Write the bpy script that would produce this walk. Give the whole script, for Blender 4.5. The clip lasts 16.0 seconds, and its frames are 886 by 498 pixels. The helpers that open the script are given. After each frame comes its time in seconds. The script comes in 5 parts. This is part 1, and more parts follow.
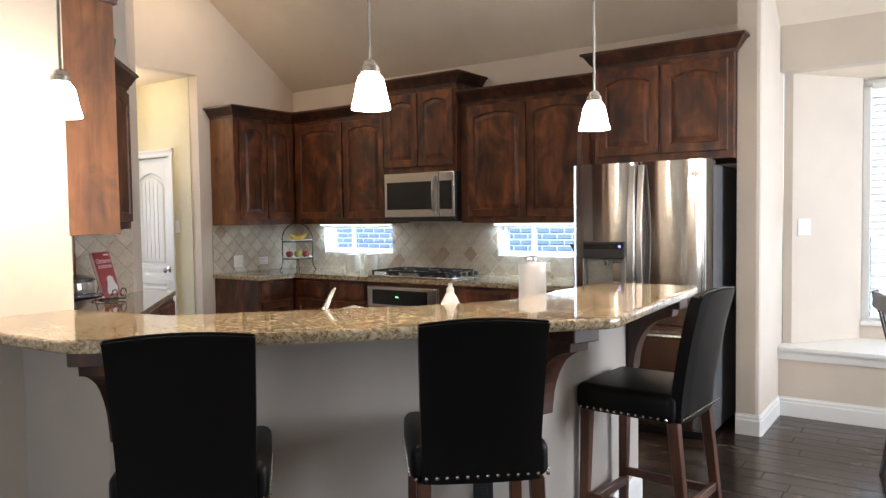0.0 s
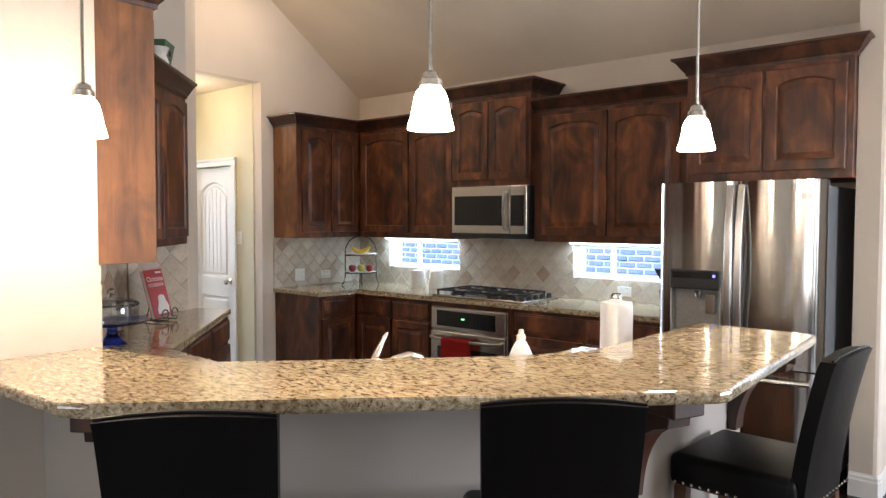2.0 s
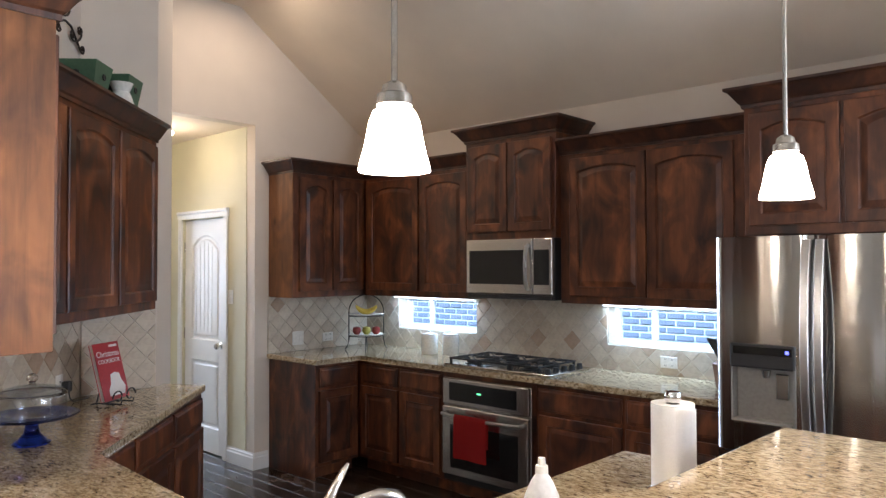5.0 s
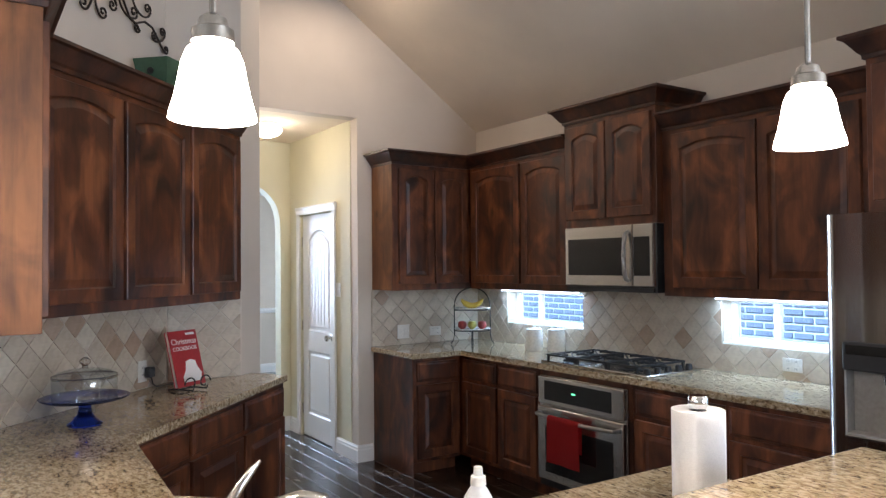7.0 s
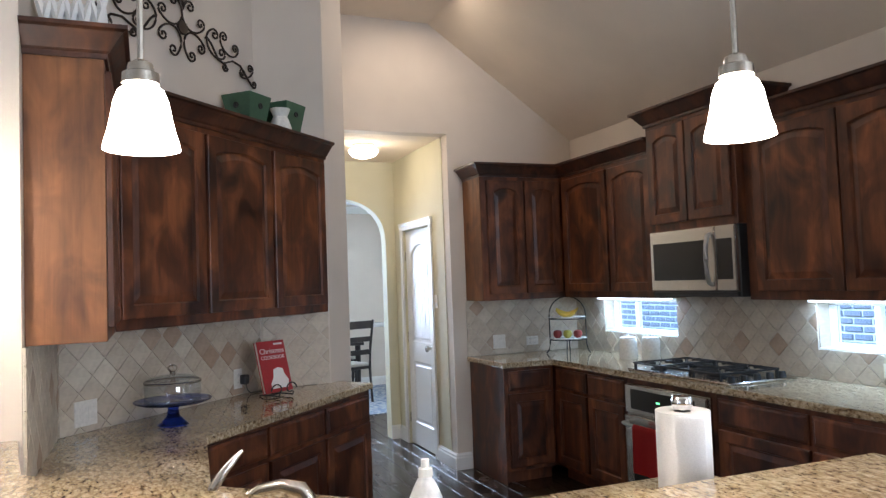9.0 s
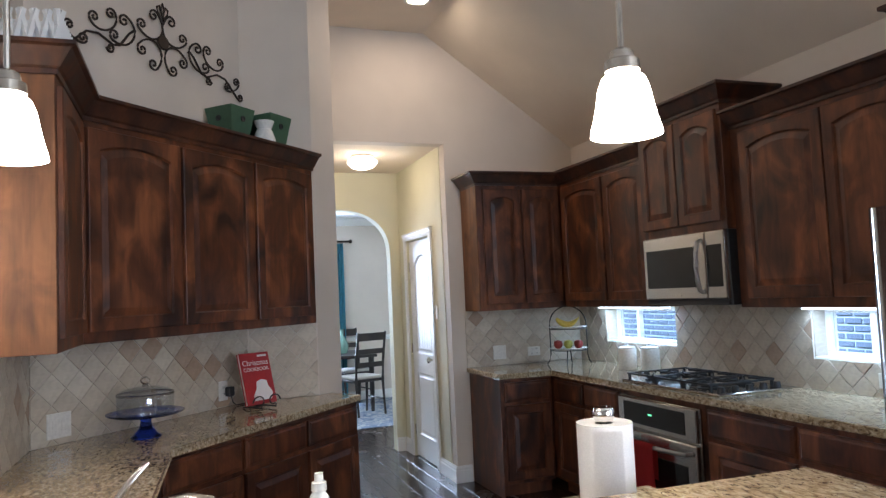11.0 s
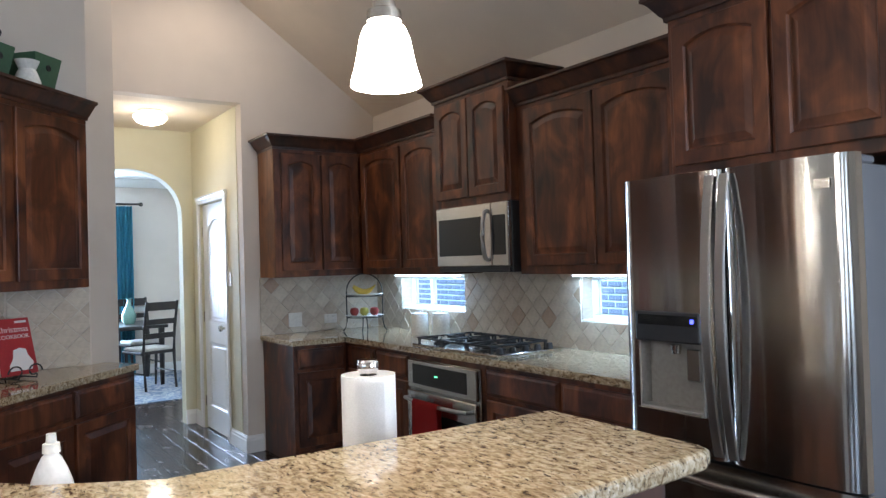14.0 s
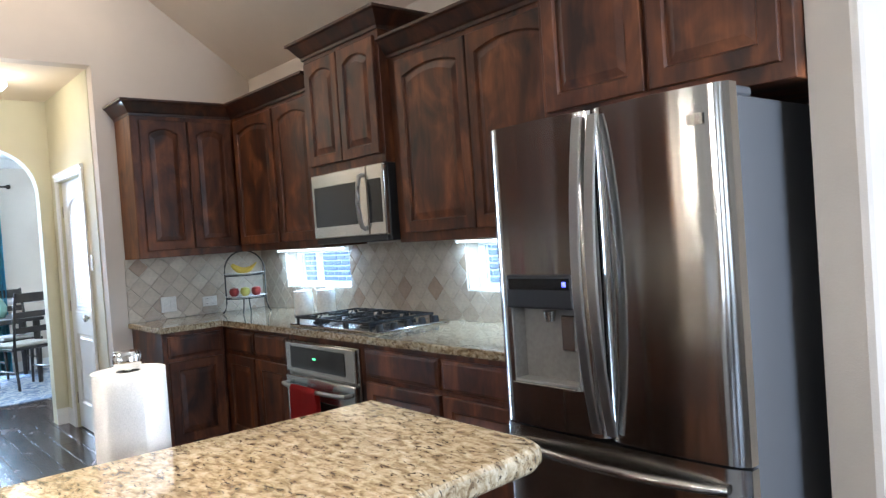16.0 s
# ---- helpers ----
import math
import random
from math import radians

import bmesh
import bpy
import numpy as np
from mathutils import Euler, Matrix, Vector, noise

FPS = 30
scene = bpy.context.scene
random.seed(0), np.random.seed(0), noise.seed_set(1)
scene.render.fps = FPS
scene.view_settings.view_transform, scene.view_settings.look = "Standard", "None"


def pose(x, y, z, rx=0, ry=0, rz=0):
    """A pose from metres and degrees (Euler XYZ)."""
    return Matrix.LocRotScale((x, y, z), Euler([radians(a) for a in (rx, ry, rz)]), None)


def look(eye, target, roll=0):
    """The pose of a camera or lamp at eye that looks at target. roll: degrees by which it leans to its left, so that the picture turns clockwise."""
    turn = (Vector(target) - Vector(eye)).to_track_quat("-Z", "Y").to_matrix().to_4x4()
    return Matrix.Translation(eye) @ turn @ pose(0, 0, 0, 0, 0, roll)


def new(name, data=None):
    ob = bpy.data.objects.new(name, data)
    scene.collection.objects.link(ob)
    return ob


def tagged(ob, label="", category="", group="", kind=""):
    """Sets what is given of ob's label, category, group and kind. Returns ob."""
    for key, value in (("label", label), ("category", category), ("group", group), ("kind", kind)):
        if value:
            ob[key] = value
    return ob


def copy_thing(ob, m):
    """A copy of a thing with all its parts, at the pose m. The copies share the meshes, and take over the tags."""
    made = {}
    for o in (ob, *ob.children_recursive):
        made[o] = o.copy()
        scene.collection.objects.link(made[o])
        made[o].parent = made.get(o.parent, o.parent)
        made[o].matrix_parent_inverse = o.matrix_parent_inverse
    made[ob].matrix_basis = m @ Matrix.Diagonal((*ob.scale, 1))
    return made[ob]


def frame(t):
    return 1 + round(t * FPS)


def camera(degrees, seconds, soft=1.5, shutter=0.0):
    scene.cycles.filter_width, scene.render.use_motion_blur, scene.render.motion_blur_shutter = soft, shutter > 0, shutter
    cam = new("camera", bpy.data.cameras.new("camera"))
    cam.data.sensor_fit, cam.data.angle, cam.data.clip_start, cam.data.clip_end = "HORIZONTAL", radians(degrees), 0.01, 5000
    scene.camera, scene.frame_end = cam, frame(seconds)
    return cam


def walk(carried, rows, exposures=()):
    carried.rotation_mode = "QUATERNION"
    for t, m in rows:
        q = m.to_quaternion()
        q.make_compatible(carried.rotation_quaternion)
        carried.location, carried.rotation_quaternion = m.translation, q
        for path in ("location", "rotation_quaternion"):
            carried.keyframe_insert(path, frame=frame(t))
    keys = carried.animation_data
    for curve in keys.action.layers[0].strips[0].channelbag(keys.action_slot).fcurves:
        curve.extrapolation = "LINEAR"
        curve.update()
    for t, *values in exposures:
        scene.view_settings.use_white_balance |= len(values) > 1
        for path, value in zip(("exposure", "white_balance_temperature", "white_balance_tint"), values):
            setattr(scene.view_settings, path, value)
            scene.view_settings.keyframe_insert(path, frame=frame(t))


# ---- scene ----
cam = camera(62.9, 16.0, soft=1.35)
PATH = [
    (0, (5.716, -5.434, 1.435), (4.57, -3.797, 1.344), -0.8),
    (0.5, (5.692, -5.441, 1.437), (4.504, -3.836, 1.326), -0.4),
    (1, (5.605, -5.351, 1.445), (4.405, -3.754, 1.339), -0.1),
    (1.5, (5.533, -5.261, 1.471), (4.325, -3.671, 1.36), -0.0),
    (2, (5.473, -5.09, 1.548), (4.174, -3.571, 1.465), 0.1),
    (2.5, (5.425, -4.996, 1.604), (4.102, -3.497, 1.586), -1.1),
    (3, (5.386, -4.938, 1.631), (4.081, -3.424, 1.692), -0.8),
    (5.5, (5.031, -4.279, 1.629), (3.632, -2.849, 1.658), 0.3),
    (6, (5.076, -4.118, 1.607), (3.571, -2.802, 1.638), -0.4),
    (6.5, (5.186, -3.989, 1.596), (3.581, -2.797, 1.638), 0.7),
    (7, (5.233, -3.85, 1.572), (3.568, -2.743, 1.616), -0.5),
    (7.5, (5.274, -3.75, 1.578), (3.57, -2.703, 1.615), -0.2),
    (8, (5.361, -3.695, 1.579), (3.576, -2.795, 1.645), -0.1),
    (8.5, (5.465, -3.611, 1.559), (3.638, -2.802, 1.637), -1.2),
    (11, (5.588, -3.212, 1.521), (3.706, -2.547, 1.646), -2.6),
    (11.5, (5.601, -3.193, 1.513), (3.783, -2.367, 1.631), -2.7),
    (12, (5.595, -3.189, 1.498), (3.817, -2.281, 1.604), -2.2),
    (12.5, (5.596, -3.174, 1.491), (3.834, -2.231, 1.568), -2.0),
    (13, (5.617, -3.143, 1.484), (3.877, -2.159, 1.546), -2.0),
    (13.5, (5.628, -3.128, 1.48), (3.93, -2.071, 1.527), -1.9),
    (14, (5.623, -3.117, 1.469), (3.97, -1.992, 1.501), -1.7),
    (14.5, (5.615, -3.082, 1.456), (3.988, -1.917, 1.462), -2.1),
    (15, (5.575, -2.988, 1.437), (3.97, -1.794, 1.417), -3.0),
    (15.5, (5.516, -2.82, 1.43), (3.936, -1.594, 1.393), -3.1),
    (16, (5.484, -2.688, 1.415), (3.956, -1.398, 1.369), -4.0),
]
EXPOSURES = [(0, 1.00, 6900, 16), (2, 1.10, 6900, 17), (3.2, 1.00, 7050, 17), (5.5, 0.90, 6250, 17), (8.5, 0.80, 6130, 15), (11, 0.58, 6100, 16), (12.5, 0.82, 6050, 15), (14, 0.75, 5900, 13), (15.5, 0.88, 5900, 12), (16, 1.12, 5900, 12)]
walk(cam, [(t, look(eye, target, roll)) for t, eye, target, roll in PATH], EXPOSURES)

# ---- world and daylight ----
world = bpy.data.worlds.new("sky")
scene.world = world
world.use_nodes = True
wn = world.node_tree.nodes
sky = wn.new("ShaderNodeTexSky")
sky.sky_type, sky.sun_disc = "NISHITA", False
sky.sun_elevation, sky.sun_rotation = radians(38), radians(200)
world.node_tree.links.new(sky.outputs[0], wn["Background"].inputs[0])
wn["Background"].inputs[1].default_value = 0.15


def lamp(name, kind, m, energy, color=(1, 1, 1), size=0.1, size_y=None, angle=0.5):
    data = bpy.data.lights.new(name, kind)
    data.energy, data.color = energy, color
    if kind == "AREA":
        data.shape, data.size, data.size_y = "RECTANGLE", size, size_y or size
    elif kind == "SUN":
        data.angle = radians(angle)
    else:
        data.shadow_soft_size = size
    ob = new(name, data)
    ob.matrix_world = m
    return ob


WARM, DAY = (1.0, 0.83, 0.62), (0.62, 0.78, 1.0)
lamp("sun", "SUN", look((0, 0, 8), (2.5, 6, 0)), 10.0, (0.34, 0.63, 1.0))
# sky light in the openings of the big windows behind the walker and in the breakfast bay
for wx in (4.4, 6.0, 7.6):
    lamp("daylight_living", "AREA", look((wx, -9.15, 1.6), (wx, -6, 3.5)), 13, (0.66, 0.81, 1.0), 0.8, 1.9)
lamp("daylight_breakfast", "AREA", look((8.85, -1.0, 1.5), (4.5, -2.0, 3.1)), 105, (0.74, 0.86, 1.0), 1.9, 1.7)
lamp("daylight_bay", "AREA", look((5.88, 0.815, 1.49), (5.88, 0, 1.49)), 13, (0.62, 0.79, 1.0), 1.28, 1.68)
lamp("daylight_dining", "AREA", look((-5.30, -2.0, 1.45), (0, -2.0, 1.25)), 240, (0.60, 0.79, 1.0), 1.3, 1.6)


# ---- materials ----
def nodes_of(name, rough=0.5, metal=0.0):
    mat = bpy.data.materials.new(name)
    mat.use_nodes = True
    nt = mat.node_tree
    b = nt.nodes["Principled BSDF"]
    b.inputs["Roughness"].default_value, b.inputs["Metallic"].default_value = rough, metal
    return mat, nt, b


def node(nt, kind, **sets):
    n = nt.nodes.new(kind)
    for key, value in sets.items():
        n.inputs[key.replace("_", " ")].default_value = value
    return n


def coords(nt, scale=(1, 1, 1), generated=False):
    tc, mp = nt.nodes.new("ShaderNodeTexCoord"), nt.nodes.new("ShaderNodeMapping")
    mp.inputs["Scale"].default_value = scale
    nt.links.new(tc.outputs["Object"], mp.inputs[0])
    return mp.outputs[0]


def ramp(nt, fac, stops):
    r = nt.nodes.new("ShaderNodeValToRGB")
    while len(r.color_ramp.elements) < len(stops):
        r.color_ramp.elements.new(0.5)
    for e, (p, c) in zip(r.color_ramp.elements, stops):
        e.position, e.color = p, (*c, 1)
    nt.links.new(fac, r.inputs[0])
    return r.outputs[0]


def mix(nt, fac, a, b, mode="MIX"):
    m = nt.nodes.new("ShaderNodeMix")
    m.data_type, m.blend_type = "RGBA", mode
    for i, v in ((0, fac), (6, a), (7, b)):
        if hasattr(v, "links"):
            nt.links.new(v, m.inputs[i])
        else:
            m.inputs[i].default_value = v if i == 0 else (*v, 1)
    return m.outputs[2]


def bump(nt, b, height, strength=0.3, distance=0.002):
    n = nt.nodes.new("ShaderNodeBump")
    n.inputs["Strength"].default_value, n.inputs["Distance"].default_value = strength, distance
    nt.links.new(height, n.inputs["Height"])
    nt.links.new(n.outputs[0], b.inputs["Normal"])


def painted(name, color, rough=0.75, grain=160, relief=0.25, spread=0.06):
    mat, nt, b = nodes_of(name, rough)
    v = coords(nt)
    fine, broad = node(nt, "ShaderNodeTexNoise", Scale=grain, Detail=3.0), node(nt, "ShaderNodeTexNoise", Scale=1.7, Detail=4.0)
    nt.links.new(v, fine.inputs[0]), nt.links.new(v, broad.inputs[0])
    lo, hi = tuple(c * (1 - spread) for c in color), tuple(min(1, c * (1 + spread)) for c in color)
    nt.links.new(ramp(nt, broad.outputs[0], [(0.3, lo), (0.7, hi)]), b.inputs["Base Color"])
    bump(nt, b, fine.outputs[0], relief, 0.002)
    return mat


def stained(name, dark, mid, light, rough=0.42, axis=2, knots=True):
    """Knotty stained wood with the grain along one axis, and a tone of its own for each piece."""
    mat, nt, b = nodes_of(name, rough)
    info = nt.nodes.new("ShaderNodeObjectInfo")
    shift = nt.nodes.new("ShaderNodeVectorMath")
    shift.operation = "SCALE"
    shift.inputs[0].default_value = (7.1, 5.3, 3.7)
    nt.links.new(info.outputs["Random"], shift.inputs["Scale"])
    tc = nt.nodes.new("ShaderNodeTexCoord")
    add = nt.nodes.new("ShaderNodeVectorMath")
    nt.links.new(tc.outputs["Object"], add.inputs[0]), nt.links.new(shift.outputs[0], add.inputs[1])
    def mapped(across, along):
        s = [across] * 3
        s[axis] = along
        mp = nt.nodes.new("ShaderNodeMapping")
        mp.inputs["Scale"].default_value = s
        nt.links.new(add.outputs[0], mp.inputs[0])
        return mp.outputs[0]
    grain = node(nt, "ShaderNodeTexNoise", Scale=1.0, Detail=6.0, Roughness=0.65, Distortion=0.6)
    nt.links.new(mapped(26, 1.6), grain.inputs[0])
    blotch = node(nt, "ShaderNodeTexNoise", Scale=1.0, Detail=3.0, Distortion=0.8)
    nt.links.new(mapped(7, 3.6), blotch.inputs[0])
    fine = node(nt, "ShaderNodeTexNoise", Scale=1.0, Detail=2.0)
    nt.links.new(mapped(150, 6), fine.inputs[0])
    base = ramp(nt, blotch.outputs[0], [(0.30, dark), (0.52, mid), (0.72, light)])
    streak = ramp(nt, grain.outputs[0], [(0.32, (0.55, 0.52, 0.50)), (0.62, (1, 1, 1))])
    col = mix(nt, 0.75, base, streak, "MULTIPLY")
    if knots:
        kn = node(nt, "ShaderNodeTexVoronoi", Scale=1.0)
        nt.links.new(mapped(4.5, 2.6), kn.inputs[0])
        spots = ramp(nt, kn.outputs["Distance"], [(0.03, (0.18, 0.14, 0.12)), (0.13, (1, 1, 1))])
        col = mix(nt, 0.7, col, spots, "MULTIPLY")
    nt.links.new(col, b.inputs["Base Color"])
    rr = nt.nodes.new("ShaderNodeMapRange")
    rr.inputs[3].default_value, rr.inputs[4].default_value = rough - 0.08, rough + 0.14
    nt.links.new(blotch.outputs[0], rr.inputs[0]), nt.links.new(rr.outputs[0], b.inputs["Roughness"])
    bump(nt, b, fine.outputs[0], 0.12, 0.001)
    return mat


def granite_stone(name):
    mat, nt, b = nodes_of(name, 0.09)
    v = coords(nt)
    big = node(nt, "ShaderNodeTexNoise", Scale=5.0, Detail=5.0, Distortion=1.2)
    mid = node(nt, "ShaderNodeTexNoise", Scale=64.0, Detail=4.0, Roughness=0.6, Distortion=0.5)
    cell = node(nt, "ShaderNodeTexVoronoi", Scale=140.0)
    fleck = node(nt, "ShaderNodeTexNoise", Scale=105.0, Detail=3.0, Roughness=0.7, Distortion=1.0)
    stretch = coords(nt, (0.55, 1.2, 1.0))
    for n in (big, cell):
        nt.links.new(v, n.inputs[0])
    for n in (mid, fleck):
        nt.links.new(stretch, n.inputs[0])
    ground = ramp(nt, mid.outputs[0], [(0.30, (0.14, 0.09, 0.05)), (0.43, (0.37, 0.29, 0.18)), (0.55, (0.55, 0.47, 0.335)), (0.72, (0.70, 0.635, 0.52))])
    tint = ramp(nt, cell.outputs["Color"], [(0.1, (0.72, 0.66, 0.58)), (0.8, (1.1, 1.05, 1.0))])
    col = mix(nt, 0.6, ground, tint, "MULTIPLY")
    col = mix(nt, 0.35, col, ramp(nt, big.outputs[0], [(0.35, (0.62, 0.50, 0.36)), (0.65, (1, 1, 1))]), "MULTIPLY")
    specks = ramp(nt, fleck.outputs[0], [(0.36, (1, 1, 1)), (0.405, (0, 0, 0))])
    col = mix(nt, specks, col, (0.035, 0.028, 0.024))
    nt.links.new(col, b.inputs["Base Color"])
    b.inputs["Coat Weight"].default_value, b.inputs["Coat Roughness"].default_value = 0.35, 0.05
    return mat


def travertine(name):
    mat, nt, b = nodes_of(name, 0.55)
    info = nt.nodes.new("ShaderNodeObjectInfo")
    tones = ramp(nt, info.outputs["Random"], [(0.0, (0.50, 0.42, 0.33)), (0.3, (0.60, 0.53, 0.43)), (0.55, (0.53, 0.46, 0.37)), (0.8, (0.66, 0.60, 0.50)), (0.9, (0.49, 0.42, 0.34)), (0.97, (0.43, 0.31, 0.22))])
    v = coords(nt, (1, 1, 2.2))
    cloud = node(nt, "ShaderNodeTexNoise", Scale=16.0, Detail=5.0, Distortion=0.7)
    pits = node(nt, "ShaderNodeTexNoise", Scale=120.0, Detail=2.0)
    nt.links.new(v, cloud.inputs[0]), nt.links.new(v, pits.inputs[0])
    col = mix(nt, 0.7, tones, ramp(nt, cloud.outputs[0], [(0.3, (0.78, 0.74, 0.70)), (0.7, (1.08, 1.06, 1.03))]), "MULTIPLY")
    nt.links.new(col, b.inputs["Base Color"])
    bump(nt, b, pits.outputs[0], 0.25, 0.001)
    return mat


def steel(name, color=(0.56, 0.55, 0.53), rough=0.24, axis=2):
    mat, nt, b = nodes_of(name, rough, 1.0)
    s = [260, 260, 260]
    s[axis] = 3
    brush = node(nt, "ShaderNodeTexNoise", Scale=1.0, Detail=2.0)
    nt.links.new(coords(nt, s), brush.inputs[0])
    lo = tuple(c * 0.9 for c in color)
    nt.links.new(ramp(nt, brush.outputs[0], [(0.3, lo), (0.7, color)]), b.inputs["Base Color"])
    b.inputs["Anisotropic"].default_value, b.inputs["Anisotropic Rotation"].default_value = 0.85, 0.25
    tan = nt.nodes.new("ShaderNodeTangent")
    tan.direction_type, tan.axis = "RADIAL", "Z"
    nt.links.new(tan.outputs[0], b.inputs["Tangent"])
    bump(nt, b, brush.outputs[0], 0.04, 0.0005)
    # slight oil-canning of the sheet, long in the way of the grain
    t = [11, 11, 11]
    t[axis] = 0.55
    waves, wavy = node(nt, "ShaderNodeTexNoise", Scale=1.0, Detail=1.5), nt.nodes.new("ShaderNodeBump")
    wavy.inputs["Strength"].default_value, wavy.inputs["Distance"].default_value = 0.22, 0.012
    nt.links.new(coords(nt, t), waves.inputs[0]), nt.links.new(waves.outputs[0], wavy.inputs["Height"])
    nt.links.new(wavy.outputs[0], b.inputs["Normal"].links[0].from_node.inputs["Normal"])
    return mat


def plain(name, color, rough=0.4, metal=0.0, coat=0.0, grain=60, relief=0.08):
    mat, nt, b = nodes_of(name, rough, metal)
    n = node(nt, "ShaderNodeTexNoise", Scale=grain, Detail=3.0)
    nt.links.new(coords(nt), n.inputs[0])
    nt.links.new(ramp(nt, n.outputs[0], [(0.25, tuple(c * 0.88 for c in color)), (0.75, tuple(min(1, c * 1.1) for c in color))]), b.inputs["Base Color"])
    b.inputs["Coat Weight"].default_value = coat
    if name == "black_leather":
        b.inputs["Specular IOR Level"].default_value = 0.16
    bump(nt, b, n.outputs[0], relief, 0.001)
    return mat


def clear_glass(name, tint=(1, 1, 1), rough=0.0):
    mat, nt, b = nodes_of(name, rough)
    b.inputs["Transmission Weight"].default_value, b.inputs["IOR"].default_value = 1.0, 1.45
    b.inputs["Base Color"].default_value = (*tint, 1)
    return mat


def glowing(name, color, strength):
    mat, nt, b = nodes_of(name, 0.35)
    b.inputs["Base Color"].default_value = (0.85, 0.83, 0.78, 1)
    b.inputs["Emission Color"].default_value, b.inputs["Emission Strength"].default_value = (*color, 1), strength
    return mat


def thin_glass(name):
    """Clear glass too thin to bend the view: mostly see-through, with a sharp gloss."""
    mat = bpy.data.materials.new(name)
    mat.use_nodes = True
    nt = mat.node_tree
    nt.nodes.remove(nt.nodes["Principled BSDF"])
    see, gloss, both = nt.nodes.new("ShaderNodeBsdfTransparent"), nt.nodes.new("ShaderNodeBsdfGlossy"), nt.nodes.new("ShaderNodeMixShader")
    see.inputs[0].default_value = (0.93, 0.95, 0.96, 1)
    gloss.inputs["Roughness"].default_value = 0.03
    both.inputs[0].default_value = 0.10
    nt.links.new(see.outputs[0], both.inputs[1]), nt.links.new(gloss.outputs[0], both.inputs[2])
    nt.links.new(both.outputs[0], nt.nodes["Material Output"].inputs[0])
    return mat


PAINT = painted("wall_paint_greige", (0.64, 0.56, 0.475))
# hall walls: the ceiling lamp's yellow is put into this paint
CREAM_LAMPLIT = painted("hall_paint_lamplit_cream", (0.66, 0.62, 0.45))
CEILING = painted("ceiling_paint_taupe", (0.80, 0.70, 0.58), 0.85, 90, 0.5)
TRIM = painted("trim_paint_white", (0.80, 0.79, 0.76), 0.35, 60, 0.05, 0.02)
WOOD = stained("stained_knotty_alder", (0.030, 0.0105, 0.0055), (0.118, 0.036, 0.0135), (0.27, 0.09, 0.031))
# darker WOOD: crown glaze, plus shade on crowns and brackets put into colour
WOOD_SHADED = stained("glazed_shaded_alder", (0.018, 0.007, 0.0045), (0.058, 0.019, 0.0085), (0.13, 0.043, 0.017))
# paler copy of WOOD for end panels: pendant light put into the stain
WOOD_END_LIT = stained("stained_alder_end_lit", (0.095, 0.036, 0.013), (0.20, 0.080, 0.028), (0.29, 0.122, 0.045), 0.55)
PLANK = stained("dark_floor_plank", (0.018, 0.011, 0.008), (0.036, 0.021, 0.014), (0.065, 0.038, 0.025), 0.21, 0, False)
LEGWOOD = stained("stool_leg_wood", (0.045, 0.015, 0.008), (0.10, 0.036, 0.018), (0.16, 0.06, 0.03), 0.35, 2, False)
BLACKWOOD = stained("dining_chair_wood", (0.012, 0.009, 0.008), (0.022, 0.016, 0.013), (0.04, 0.028, 0.02), 0.35, 2, False)
GRANITE = granite_stone("polished_granite")
TILE = travertine("travertine_tile")
GROUT = plain("tile_grout", (0.62, 0.57, 0.48), 0.9)
STEEL = steel("brushed_steel", rough=0.15)
BAR_STEEL = plain("satin_steel", (0.45, 0.44, 0.43), 0.4, 1.0, 0, 300, 0.03)
HANDLE_STEEL = plain("pale_satin_steel", (0.60, 0.59, 0.57), 0.3, 1.0, 0, 300, 0.03)
STEEL_H = steel("brushed_steel_level", axis=0)
NICKEL = plain("brushed_nickel", (0.62, 0.60, 0.56), 0.25, 1.0)
CHROME = plain("polished_chrome", (0.75, 0.75, 0.75), 0.08, 1.0)
GREYSIDE = painted("fridge_side_grey", (0.125, 0.128, 0.136), 0.55, 220, 0.2, 0.03)
NICHE = plain("pale_grey_plastic", (0.34, 0.33, 0.31), 0.35, 0.3)
BLACKGLASS = plain("black_glass", (0.012, 0.012, 0.013), 0.08, 0, 0.0)
BLACKPLASTIC = plain("black_plastic", (0.02, 0.02, 0.022), 0.4)
IRON = plain("black_cast_iron", (0.015, 0.015, 0.016), 0.5)
BRONZE = plain("wrought_iron_bronze", (0.045, 0.032, 0.024), 0.5, 0.6)
LEATHER = plain("black_leather", (0.006, 0.0052, 0.005), 0.42, 0, 0, 220, 0.35)
PAPER = plain("white_paper", (0.80, 0.79, 0.78), 0.9, 0, 0, 420, 0.3)
CERAMIC = plain("white_ceramic", (0.80, 0.79, 0.75), 0.2, 0, 0.4)
PLASTIC = plain("white_plastic", (0.78, 0.76, 0.71), 0.35)
RED = plain("red_terry_cloth", (0.50, 0.018, 0.018), 0.95, 0, 0, 500, 0.8)
COVER = plain("red_glossy_cover", (0.38, 0.035, 0.04), 0.3)
GREEN = plain("green_glazed_metal", (0.05, 0.115, 0.066), 0.45)
BLUEGLASS = clear_glass("cobalt_glass", (0.03, 0.08, 0.62))
GLASS = clear_glass("clear_glass")
THIN = thin_glass("thin_clear_glass")
SOAPMAT = plain("white_translucent_plastic", (0.78, 0.78, 0.78), 0.3)
OUTBRICK = plain("neighbour_brick", (0.22, 0.22, 0.25), 0.85, 0, 0, 30, 0.6)
MORTAR = plain("white_mortar", (0.72, 0.72, 0.72), 0.95)
PENDANT_GLASS = glowing("lit_opal_glass", (1.0, 0.90, 0.75), 34.0)
FLUSH_GLASS = glowing("lit_frosted_glass", (1.0, 0.88, 0.68), 5.0)
